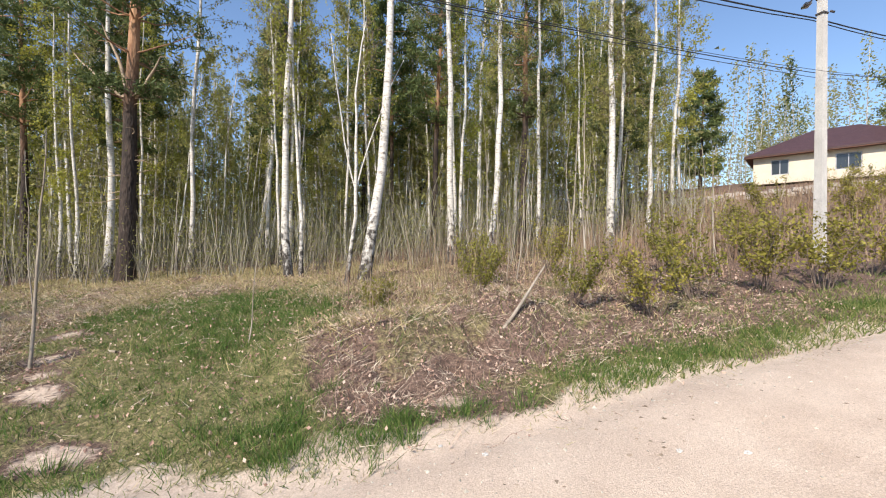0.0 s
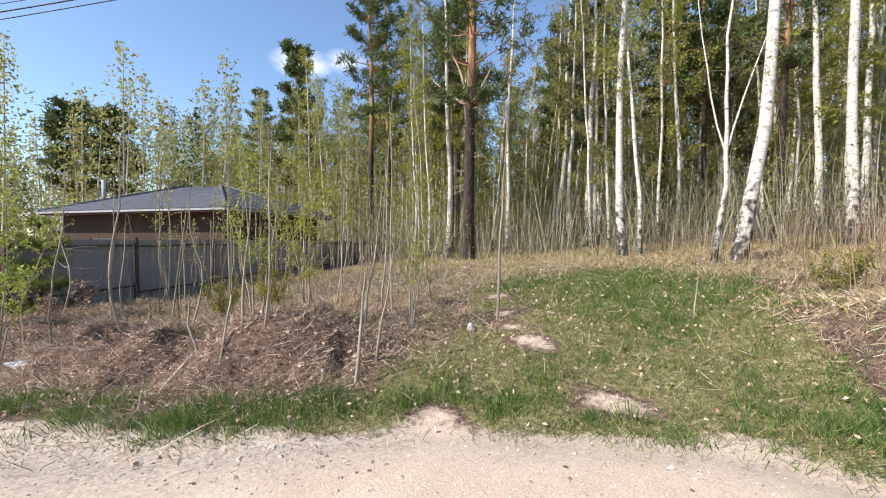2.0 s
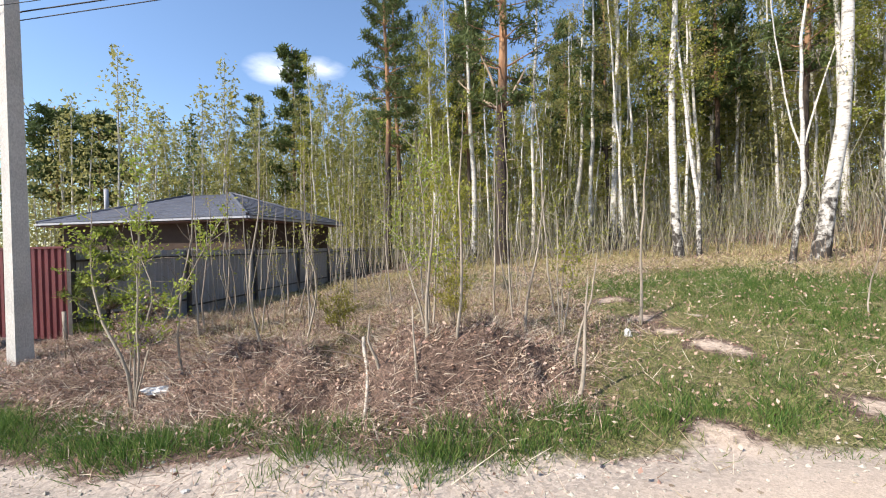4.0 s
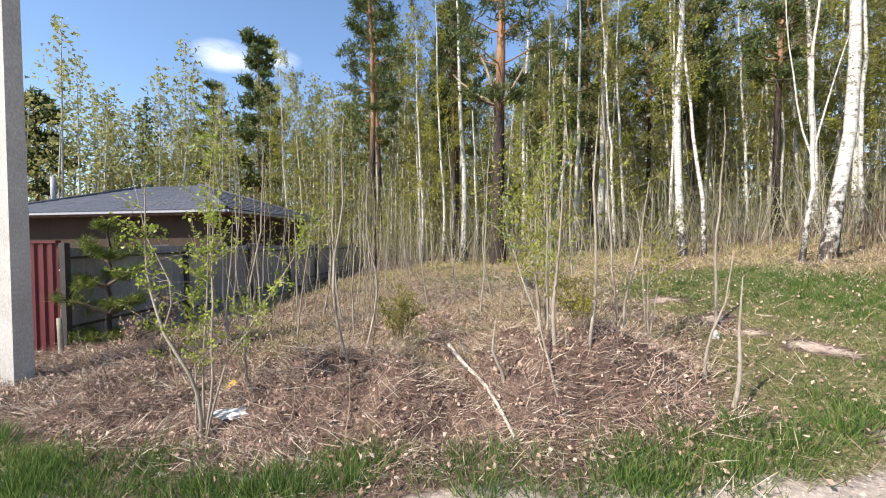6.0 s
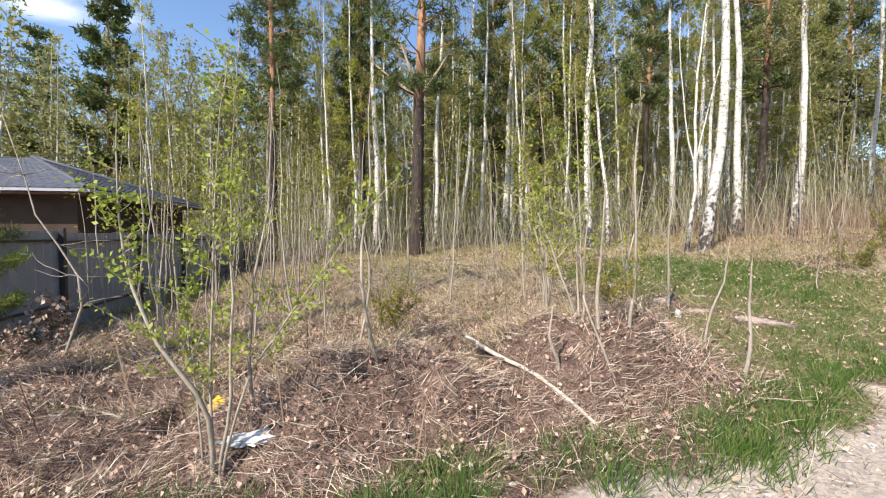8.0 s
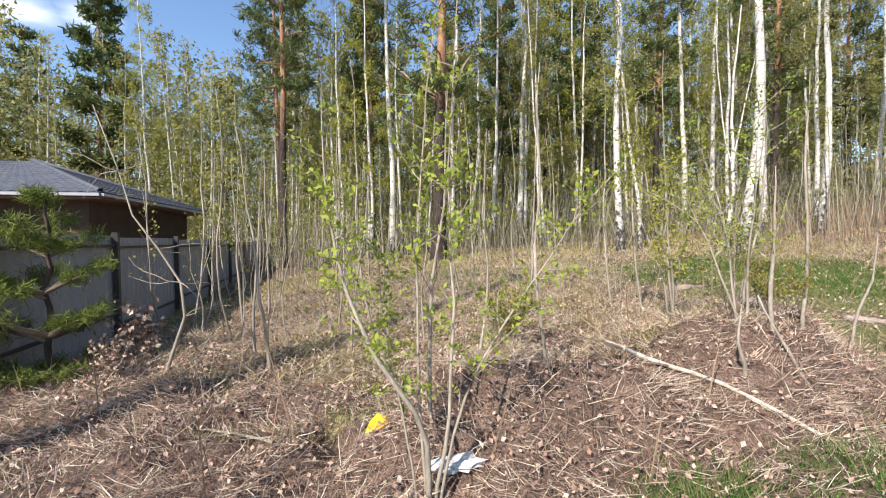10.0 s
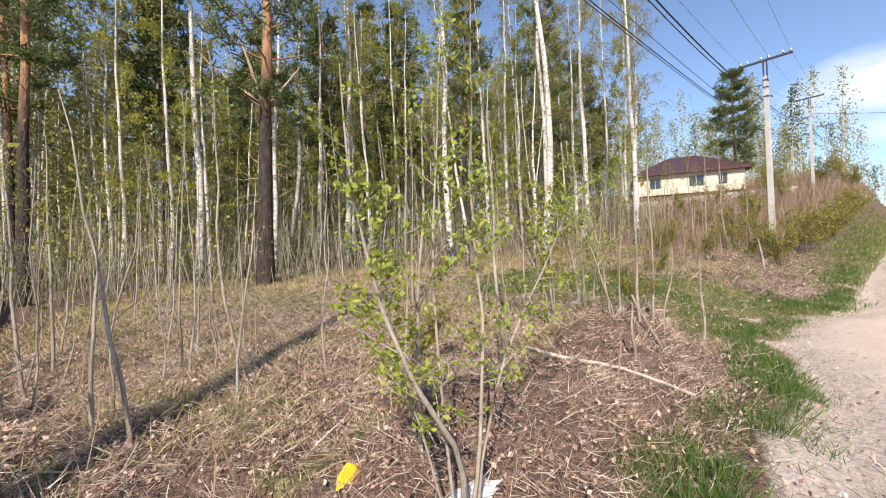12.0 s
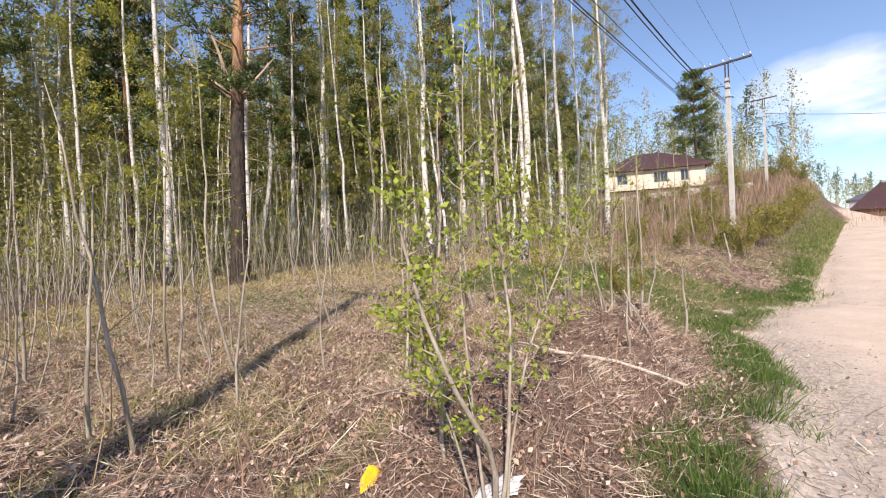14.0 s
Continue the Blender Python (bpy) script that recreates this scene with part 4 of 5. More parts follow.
POLES = [(11.1, 12.85, 8.85, True), (-12.3, 0.35, 8.7, False), (34.7, 25.2, 8.6, False), (58.5, 37.6, 8.6, False), (82.0, 50.0, 8.6, False), (-37.0, -10.5, 8.7, False)]
for i, (px, py, ph, lamp) in enumerate(POLES):
    build_pole(px, py, "square concrete power pole with a steel crossarm and porcelain insulators" if i != 1 else "weathered square concrete power pole beside the grass verge", math.degrees(A) + 90, ph, lamp, 0.118 if i == 1 else 0.125)


def sag(p, q, drop, n=14):
    p, q = np.array(p), np.array(q)
    t = np.linspace(0, 1, n)[:, None]
    return p + (q - p) * t - np.array([0, 0, 1]) * (4 * drop * t * (1 - t))


def arm_point(i, off, dz):
    px, py, ph, _ = POLES[i]
    a = A + radians(90)
    return (px + off * math.cos(a), py + off * math.sin(a), gz(px, py) + ph + dz)


for i, j in ((5, 1), (1, 0), (0, 2), (2, 3), (3, 4)):
    for off, dz, r, drop, nm, mat in ((-0.98, 0.2, 0.006, 0.45, "power_line", WIRE), (-0.15, 0.2, 0.006, 0.45, "power_line", WIRE), (0.98, 0.2, 0.006, 0.45, "power_line", WIRE),
                                      (0.2, -1.75, 0.02, 0.6, "overhead_cable", CABLE), (0.24, -1.8, 0.014, 0.68, "overhead_cable", CABLE), (0.18, -3.35, 0.011, 0.28, "overhead_cable", CABLE), (0.15, -3.5, 0.008, 0.24, "overhead_cable", CABLE), (-0.15, -3.45, 0.006, 0.36, "overhead_cable", CABLE)):
        if i > 0 and j > 2 and mat is WIRE and off == -0.15:
            continue
        s = Soup()
        s.tube(sag(arm_point(i, off, dz), arm_point(j, off, dz), drop), [r] * 14, 5, False)
        tagged(part(nm, s, mat), "black overhead cable strung between concrete poles" if mat is CABLE else "thin bare power line strung between crossarms", "cable", "overhead lines")
s = Soup()
s.tube(sag(arm_point(2, 0.1, -1.4), (46.0, 4.0, gz(46, 4) + 7.5), 0.8), [0.02] * 14, 5, False)
tagged(part("overhead_cable", s, CABLE), "black overhead cable crossing the road", "cable", "overhead lines")


# ---- fences ----
def ribbed_sheet(length, height, pitch, depth):
    """A trapezoid-ribbed metal sheet, standing along x, with thickness."""
    xs, ys = [], []
    x = 0.0
    while x < length - 1e-6:
        for dx, d in ((0, 0), (0.30, 0), (0.42, 1), (0.88, 1), (1.0, 0)):
            xx = min(x + dx * pitch, length)
            if not xs or xx > xs[-1] + 1e-5:
                xs.append(xx), ys.append(d * depth)
        x += pitch
    n = len(xs)
    v = [(a, b - t, z) for t in (0.0, 0.004) for z in (0, height) for a, b in zip(xs, ys)]
    f = []
    for i in range(n - 1):
        f += [(i, i + 1, n + i + 1, n + i), (2 * n + i + 1, 2 * n + i, 3 * n + i, 3 * n + i + 1), (n + i, n + i + 1, 3 * n + i + 1, 3 * n + i), (i + 1, i, 2 * n + i, 2 * n + i + 1)]
    s = Soup()
    s.add(v, f)
    return s


CORNER = (-13.57, 1.2)
GREY_DIR = math.atan2(0.886, -0.463)
grey = thing("grey_fence", CORNER[0], CORNER[1], 0, "pale grey ribbed sheet fence on dark steel posts", "fence", turn=math.degrees(GREY_DIR))
SPAN = 2.87
for i in range(13):
    bx, by = CORNER[0] + math.cos(GREY_DIR) * SPAN * i, CORNER[1] + math.sin(GREY_DIR) * SPAN * i
    top = 1.5 - 0.03 * i
    low = gz(bx, by) - 0.2
    s = Soup()
    s.box((SPAN * i - 0.04, -0.09, low), (SPAN * i + 0.04, -0.01, top + 0.06))
    part("post", s, STEEL, grey, "dark steel post", False)
    if i < 12:
        me_s = ribbed_sheet(SPAN - 0.02, top - 0.05 - low, 0.19, 0.012)
        me_s.v = [a + np.array([SPAN * i + 0.01, 0.0, low + 0.03]) for a in me_s.v]
        part("panel", me_s, GREY_SHEET, grey, "", False)
        for rz in (top - 0.18, low + 0.55):
            s = Soup()
            s.box((SPAN * i + 0.04, -0.05, rz - 0.02), (SPAN * (i + 1) - 0.04, -0.012, rz + 0.02))
            part("rail", s, STEEL, grey, "dark rail", False)
red_f = thing("red_fence", CORNER[0], CORNER[1], 0, "wine-red ribbed steel sheet fence with a capped top", "fence", turn=math.degrees(A) + 180)
for i in range(4):
    s = ribbed_sheet(1.98, 1.72, 0.16, 0.03)
    bx, by = CORNER[0] - CA * 2 * i, CORNER[1] - SA * 2 * i
    low = gz(bx, by) - 0.12
    s.v = [a * np.array([1, 1, 1]) + np.array([2.0 * i + 0.06, 0.0, 1.58 - 1.72]) for a in s.v]
    part("panel", s, RED_METAL, red_f, "", False)
    s = Soup()
    s.box((2.0 * i + 0.04, -0.03, 1.56), (2.0 * i + 2.04, 0.05, 1.6))
    part("cap_strip", s, RED_METAL, red_f, "", False)
    s = Soup()
    s.box((2.0 * i - 0.04, -0.1, low - 0.2), (2.0 * i + 0.04, -0.02, 1.55))
    part("post", s, STEEL, red_f, "dark steel post", False)
s = Soup()
s.tube([(0, 0, -0.25), (0.0, 0.0, 0.3), (-0.01, 0.0, 0.56)], [0.035, 0.035, 0.033], 7)
stub = part("wooden_stake", s, STEM)
stub.matrix_basis = pose(-13.2, 1.05, gz(-13.2, 1.05), 0, -4, 0)
tagged(stub, "short weathered wooden stake by the red fence", "stake")


# ---- houses ----
def hip_roof(x0, x1, y0, y1, z, rise, ridge, over=0.55, thick=0.14):
    """Roof with a ridge along x, of the given length."""
    x0, x1, y0, y1 = x0 - over, x1 + over, y0 - over, y1 + over
    cx, cy = (x0 + x1) / 2, (y0 + y1) / 2
    s = Soup()
    v = [(x0, y0, z), (x1, y0, z), (x1, y1, z), (x0, y1, z), (cx - ridge / 2, cy, z + rise), (cx + ridge / 2, cy, z + rise)]
    v += [(a, b, c - thick) for a, b, c in v[:4]]
    s.add(v, [(0, 1, 5, 4), (1, 2, 5), (2, 3, 4, 5), (3, 0, 4), (0, 6, 7, 1), (1, 7, 8, 2), (2, 8, 9, 3), (3, 9, 6, 0), (6, 9, 8, 7)])
    return s, (x0, x1, y0, y1, cx, cy)


def wall_with_holes(length, height, thick, holes):
    """A wall along x with openings cut through: (x, z, width, height) each."""
    xs = sorted({0, length, *[h[0] for h in holes], *[h[0] + h[2] for h in holes]})
    zs = sorted({0, height, *[h[1] for h in holes], *[h[1] + h[3] for h in holes]})
    s = Soup()
    for a, b in zip(xs, xs[1:]):
        for c, d in zip(zs, zs[1:]):
            if not any(h[0] <= a and b <= h[0] + h[2] and h[1] <= c and d <= h[1] + h[3] for h in holes):
                s.box((a, 0, c), (b, thick, d))
    return s


def add_window(parent, m, w, h, mat):
    s = Soup()
    for lo, hi in (((0, 0.05, 0), (0.07, 0.13, h)), ((w - 0.07, 0.05, 0), (w, 0.13, h)), ((0.07, 0.05, 0), (w - 0.07, 0.13, 0.07)), ((0.07, 0.05, h - 0.07), (w - 0.07, 0.13, h)), ((w / 2 - 0.03, 0.06, 0.07), (w / 2 + 0.03, 0.12, h - 0.07))):
        s.box(lo, hi)
    win = part("window", s, mat, parent, "", False)
    win.matrix_basis = m
    s = Soup()
    s.box((0.07, 0.08, 0.07), (w - 0.07, 0.1, h - 0.07))
    part("pane", s, DARK_GLASS, win, "", False)


def build_house(name, x, y, z, turn, lx, ly, wall_h, rise, ridge, wall, roof, trim, label, holes, over=0.6, tiles=0.0, gutter=False):
    h = thing(name, x, y, z, label, "house", turn=turn)
    th = 0.3
    for nm, ln, mm, hl in (("wall", lx, Matrix(), holes[0]), ("wall", ly, Matrix.Translation((lx, 0, 0)) @ Matrix.Rotation(radians(90), 4, "Z"), holes[1]),
                           ("wall", lx, Matrix.Translation((lx, ly, 0)) @ Matrix.Rotation(radians(180), 4, "Z"), []), ("wall", ly, Matrix.Translation((0, ly, 0)) @ Matrix.Rotation(radians(270), 4, "Z"), holes[2])):
        w = part(nm, welded(wall_with_holes(ln, wall_h, th, hl), nm, wall), wall, h, "", False)
        w.matrix_basis = mm @ Matrix.Translation((0.002, 0, 0))
        for hx, hz, hw, hh in hl:
            add_window(h, mm @ Matrix.Translation((hx, 0.02, hz)), hw, hh, GUTTER)
    s, (x0, x1, y0, y1, cx, cy) = hip_roof(0, lx, 0, ly, wall_h + 0.15, rise, ridge, over)
    rf = part("roof", s, roof, h, "", False)
    s = Soup()
    s.box((x0 + 0.02, y0 + 0.02, wall_h - 0.06), (x1 - 0.02, y1 - 0.02, wall_h + 0.0))
    part("soffit", s, trim, h, "brown boarded soffit", False)
    if tiles:
        n = int((rise ** 2 + (cy - y0) ** 2) ** 0.5 / tiles)
        for face in range(2):
            s = Soup()
            for i in range(n):
                a, b = i / n, (i + 1) / n
                if face == 0:
                    p = [(x0 + (cx - ridge / 2 - x0) * a, y0 + (cy - y0) * a), (x1 + (cx + ridge / 2 - x1) * a, y0 + (cy - y0) * a), (x1 + (cx + ridge / 2 - x1) * b, y0 + (cy - y0) * b), (x0 + (cx - ridge / 2 - x0) * b, y0 + (cy - y0) * b)]
                else:
                    p = [(x1 + (cx + ridge / 2 - x1) * a, y0 + (cy - y0) * a), (x1 + (cx + ridge / 2 - x1) * a, y1 + (cy - y1) * a), (x1 + (cx + ridge / 2 - x1) * b, y1 + (cy - y1) * b), (x1 + (cx + ridge / 2 - x1) * b, y0 + (cy - y0) * b)]
                m = 70 if face == 0 else 54
                za, zb = wall_h + 0.15 + rise * a + 0.045, wall_h + 0.15 + rise * b + 0.012
                lo = [(p[0][0] + (p[1][0] - p[0][0]) * k / m, p[0][1] + (p[1][1] - p[0][1]) * k / m, za + 0.02 * abs(math.sin(k * math.pi / 2))) for k in range(m + 1)]
                hi = [(p[3][0] + (p[2][0] - p[3][0]) * k / m, p[3][1] + (p[2][1] - p[3][1]) * k / m, zb + 0.02 * abs(math.sin(k * math.pi / 2))) for k in range(m + 1)]
                un = [(q[0], q[1], q[2] - 0.04) for q in lo]
                s.add(lo + hi + un, [(k, k + 1, m + 2 + k, m + 1 + k) for k in range(m)] + [(2 * m + 2 + k, 2 * m + 3 + k, k + 1, k) for k in range(m)])
            tagged(part("tile_field", s, roof, rf, "wavy tile courses", False), kind="stuff")
        for a, b in (((x0, y0), -1), ((x1, y0), 1), ((x1, y1), 1)):
            s = Soup()
            s.tube([(a[0], a[1], wall_h + 0.2), (cx + b * ridge / 2, cy, wall_h + 0.15 + rise + 0.07)], [0.09, 0.09], 6)
            part("hip_cap", s, roof, rf)
    if gutter:
        s = Soup()
        s.box((x0, y0 - 0.1, wall_h + 0.03), (x1, y0 - 0.002, wall_h + 0.12))
        s.box((x1 + 0.002, y0, wall_h + 0.03), (x1 + 0.1, y1, wall_h + 0.12))
        part("gutter", s, GUTTER, h, "pale metal gutter", False)
    return h


# neighbour's bungalow behind the grey fence: its front stands along the road
hx, hy = -22.8 - 11.2 * CA, 9.6 - 11.2 * SA
build_house("bungalow", hx, hy, -0.9, math.degrees(A), 11.2, 8.4, 3.75, 1.75, 2.8, SHADED_BROWN, SLATE_ROOF, SOFFIT, "low beige bungalow under a slate-blue tiled hip roof", ([(2, 1.2, 1.6, 1.2), (7, 1.2, 1.6, 1.2)], [(2.0, 1.2, 1.4, 1.2)], []), 0.75, 0.36, True)
s = Soup()
s.box((-0.09, -0.09, 0), (0.09, 0.09, 1.9))
ch = part("flue", s, GUTTER)
ch.matrix_basis = pose(-32.6, 6.9, 3.1)
tagged(ch, "pale square flue above the bungalow roof", "chimney")

# cream house up the slope
h_turn = math.degrees(math.atan2(31.6 - 38.3, 34.0 - 26.0))
hz = gz(29.5, 35.0) + 0.2
build_house("cream_house", 26.3, 38.0, hz, h_turn, 10.5, 9.0, 10.1 - hz, 2.6, 3.0, CREAM, BROWN_ROOF, SOFFIT, "cream plastered house with a dark brown hip roof up the slope",
            ([(1.2, 0.7, 1.2, 1.3), (5.2, 0.7, 1.5, 1.3), (8.0, 0.7, 0.9, 1.3)], [(2.5, 0.7, 1.4, 1.3)], []), 0.6)

# low stone retaining wall below the cream house
rw = thing("retaining_wall", 0, 0, 0, "long low pale stone retaining wall on the slope", "wall")
rr = np.random.default_rng(9)
p0, p1 = np.array((13.0, 33.5)), np.array((33.0, 25.5))
for i in range(34):
    for c in range(2):
        t = (i + 0.5 * c) / 34
        q = p0 + (p1 - p0) * t
        s = Soup()
        w, hh = 0.29, 0.27
        s.add(np.array([(-w, -0.2, 0), (w, -0.2, 0), (w, 0.2, 0), (-w, 0.2, 0), (-w * 0.92, -0.16, hh), (w * 0.9, -0.17, hh), (w * 0.92, 0.16, hh), (-w * 0.9, 0.17, hh)]) + rr.normal(size=(8, 3)) * 0.025,
              [(0, 3, 2, 1), (4, 5, 6, 7), (0, 1, 5, 4), (1, 2, 6, 5), (2, 3, 7, 6), (3, 0, 4, 7)])
        st = part("stone", s, STONE, rw, "", False)
        st.matrix_basis = pose(q[0], q[1], gz(*q) + 0.0 + c * 0.26, 0, 0, math.degrees(math.atan2(p1[1] - p0[1], p1[0] - p0[0])))


# ---- buildings at the road's far end ----
bx_, by_ = xy(84, 3.6)
build_house("dark_barn", bx_, by_, gz(bx_, by_) - 0.2, math.degrees(A) - 90, 12, 9, 1.6, 4.2, 6.0, SOFFIT, BROWN_ROOF, SOFFIT, "dark barn with a steep near-black roof", ([], [], []), 0.5)
bx_, by_ = xy(104, 4.5)
build_house("pale_shed", bx_, by_, gz(bx_, by_) - 0.2, math.degrees(A) - 90, 9, 6, 3.0, 1.6, 4.0, GUTTER, SLATE_ROOF, SOFFIT, "pale grey shed far along the road", ([(2, 1, 1.5, 1.2)], [], []), 0.4)


# ---- growth beside the road ----
def build_shrub(seed, stems, h, spread, leaf_n, leaf, size, bark, label, category="shrub", name="leafy_shrub", low=0.25, up=0.75):
    rng = np.random.default_rng(seed)
    sh = thing(name, 0, 0, 0, label, category)
    tips = []
    for k in range(stems):
        a = rng.uniform(0, 6.283)
        s = Soup()
        br = wander(rng, (0.05 * math.cos(a), 0.05 * math.sin(a), -0.05), (spread * math.cos(a), spread * math.sin(a), 1), h * rng.uniform(0.65, 1.05), 9, 0.03, 0.09)
        s.tube(br, np.linspace(0.0125 * h / 2.2, 0.003, len(br)), 6)
        for j in range(10):
            q = rng.integers(int(9 * low) + 1, 10)
            tw = wander(rng, br[q], (rng.normal(), rng.normal(), up), h * 0.2 * rng.uniform(0.5, 1.3), 5, 0.04, 0.14)
            s.tube(tw, np.linspace(0.006, 0.002, len(tw)), 3, False)
            tips += list(tw[1:])
        tips += list(br[4:])
        part("stem", s, bark, sh)
    tips = np.array(tips)
    if leaf_n:
        c = Soup()
        c.leaves(tips[rng.integers(0, len(tips), leaf_n)] + rng.normal(size=(leaf_n, 3)) * 0.035, size, rng, 0.62, -0.4)
        part("leaves", c, leaf, sh)
    return sh


def build_willow():
    """A few bowed stems from one root, thick with small leaves along their upper twigs."""
    rng = np.random.default_rng(41)
    w = thing("willow_shrub", -9.02, 0.74, gz(-9.02, 0.74), "tall willow shrub with bowed tan stems and small fresh green leaves", "shrub")
    tips = []
    for line, r in ((((0, 0, -0.05), (0.03, -0.02, 0.55), (-0.26, -0.14, 0.96), (-0.46, -0.18, 1.4), (-0.6, -0.16, 2.0), (-0.62, -0.14, 2.6)), 0.021),
                    (((0.03, 0.02, -0.05), (0.12, 0.02, 0.6), (0.16, 0.0, 1.3), (0.12, 0.06, 2.1), (0.2, 0.1, 3.2)), 0.015),
                    (((-0.02, 0.03, -0.05), (-0.08, 0.06, 0.7), (-0.1, 0.12, 1.5), (-0.04, 0.16, 2.4), (0.02, 0.2, 3.1)), 0.012),
                    (((0.05, 0.0, -0.05), (0.2, 0.1, 0.7), (0.5, 0.25, 1.15), (0.95, 0.4, 1.75), (1.25, 0.5, 2.1)), 0.011),
                    (((-0.04, -0.02, -0.05), (-0.16, 0.05, 0.6), (-0.3, 0.12, 1.1), (-0.34, 0.2, 1.7)), 0.009)):
        line = np.array(line)
        n = 13
        fine = np.array([along(line, k / (n - 1)) for k in range(n)])
        fine[1:-1] = (fine[:-2] + 2 * fine[1:-1] + fine[2:]) / 4
        fine[1:] += np.cumsum(rng.normal(size=(n - 1, 3)) * 0.008, 0)
        s = Soup()
        s.tube(fine, np.linspace(r, 0.003, n), 7)
        for _ in range(22):
            k = rng.uniform(0.3, 0.98)
            tw = wander(rng, along(fine, k), (rng.normal() * 0.8, rng.normal() * 0.8, 0.5), rng.uniform(0.15, 0.45) * (1.2 - 0.5 * k), 5, 0.05, 0.12)
            s.tube(tw, np.linspace(0.0045, 0.0015, len(tw)), 4, False)
            tips += list(tw[1:])
        tips += list(fine[7:])
        part("stem", s, STEM, w)
    tips = np.array(tips)
    c = Soup()
    c.leaves(tips[rng.integers(0, len(tips), 2800)] + rng.normal(size=(2800, 3)) * 0.022, 0.038, rng, 0.6, -0.4)
    part("leaves", c, SHRUB_LEAF, w)


build_willow()
plant(build_shrub(42, 3, 2.5, 0.1, 1500, SHRUB_LEAF, 0.032, STEM, "thin willow shrub with small new leaves on the bank"), -6.34, 2.75)
plant(build_shrub(43, 4, 2.8, 0.08, 2200, LEAF, 0.04, STEM, "slender leafy birch clump on the bank"), -6.6, 3.7)
plant(build_shrub(44, 3, 2.3, 0.07, 900, LEAF, 0.035, STEM, "slender leafy birch clump on the bank"), -5.5, 4.6)
olive = build_shrub(45, 9, 1.5, 0.5, 1500, OLIVE_LEAF, 0.055, TWIG, "low olive-green willow bush by the road", name="olive_bush")
tagged(olive, group="olive bushes by the road")
plant(olive, *xy(7.2, 5.6))
br_rng = np.random.default_rng(17)
for uu, vv, sc in ((8.6, 5.9, 1.1), (10.2, 5.7, 1.25), (12.0, 5.6, 1.35), (14.2, 5.8, 1.3), (16.5, 5.6, 1.2), (6.0, 6.3, 0.9), (4.4, 7.0, 0.8), (9.6, 7.5, 1.2), (13.0, 7.8, 1.2), (19.5, 5.7, 1.3), (23.0, 5.9, 1.4), (27, 5.8, 1.4), (31, 6.0, 1.5), (35, 6.2, 1.6), (40, 6.0, 1.7), (22, 9.5, 1.3), (27, 11, 1.4), (33, 10, 1.5), (18, 11, 1.2), (38, 12, 1.8), (44, 9, 2.0), (50, 7.5, 2.0), (56, 9, 2.2), (30, 14, 1.6), (24, 14, 1.5), (46, 13, 2.0), (2.6, 7.6, 0.6), (5.2, 8.6, 0.9), (7.6, 9.4, 1.0), (-4.4, 4.9, 0.45), (-6.6, 6.6, 0.6)):
    plant_copy(olive, *xy(uu, vv), br_rng.uniform(0, 360), sc)
young = build_pine(46, 2.0, 0.028, (0.05, 0.05), 0.08, 22, 0.75, clumps=8, per=16, dead=0, mat=NEEDLE_YOUNG, length=0.11, width=0.009, cone=0.2, sides=6, name="young_pine", label="bushy young pine in front of the grey fence")
plant(young, -13.25, 1.72)
tagged(young, category="sapling")

withered = build_shrub(48, 7, 0.85, 0.45, 420, DEAD_LEAF, 0.07, TWIG, "withered rust-brown bush at the fence foot", name="withered_bush", low=0.1, up=0.2)
plant(withered, -12.75, 2.15)
plant_copy(withered, -12.4, 1.75, 80, 0.6)

# single stems that stand clear on the bank
for sd, x, y, h, r, lean, lf in ((61, -9.1, 1.3, 2.6, 0.014, (0.1, 0.1), 0), (62, -8.2, 1.85, 2.6, 0.016, (-0.1, 0.1), 12), (63, -8.95, 2.9, 2.6, 0.015, (0.05, 0.0), 10), (64, -6.2, 2.5, 1.5, 0.02, (0.08, 0.1), 0),
                                 (65, -5.7, 3.95, 2.1, 0.018, (0.25, 0.1), 0), (66, -4.75, 3.0, 1.15, 0.022, (0.08, 0.05), 0), (67, -4.65, 5.7, 3.2, 0.022, (0.1, 0.1), 6), (68, -6.75, 2.1, 0.75, 0.022, (0.1, 0), 0),
                                 (69, -5.9, 2.6, 2.4, 0.016, (0.05, 0.1), 16), (70, -11.6, 2.7, 2.1, 0.016, (0.02, 0.05), 0), (71, -13.4, 5.6, 3.4, 0.022, (-0.1, 0.1), 0), (72, -12.9, 4.3, 3.0, 0.02, (-0.25, 0), 0),
                                 (73, -9.7, 3.6, 1.9, 0.012, (0.05, 0), 0), (74, -11.7, 6.0, 3.0, 0.016, (0.05, 0), 0), (75, -4.9, 3.4, 1.3, 0.016, (0.2, 0.1), 0), (76, -2.1, 6.4, 1.3, 0.008, (0.1, 0.05), 0),
                                 (77, -11.2, 2.4, 2.9, 0.016, (-0.5, 0.2), 6), (78, -10.6, 3.2, 2.3, 0.014, (0.1, 0.2), 8)):
    plant(build_sapling(sd, h, r, lean, 9 if h > 1.4 else 3, lf, low=0.35, label="single thin bare stem on the overgrown bank", name="bare_stem"), x, y)
crook = thing("crooked_sapling", -12.06, 1.83, gz(-12.06, 1.83), "crooked pale bare sapling bowed over by the fence", "sapling")
cr = np.random.default_rng(3)
s = Soup()
cp = np.array([(0, 0, -0.1), (0.1, 0.05, 0.25), (0.2, 0.1, 0.6), (0.16, 0.1, 0.95), (-0.05, 0.05, 1.3), (-0.3, 0.0, 1.65), (-0.45, 0.0, 2.1), (-0.75, 0.0, 2.8)])
s.tube(cp, np.linspace(0.02, 0.004, len(cp)), 7)
part("trunk", s, STEM, crook)
s = Soup()
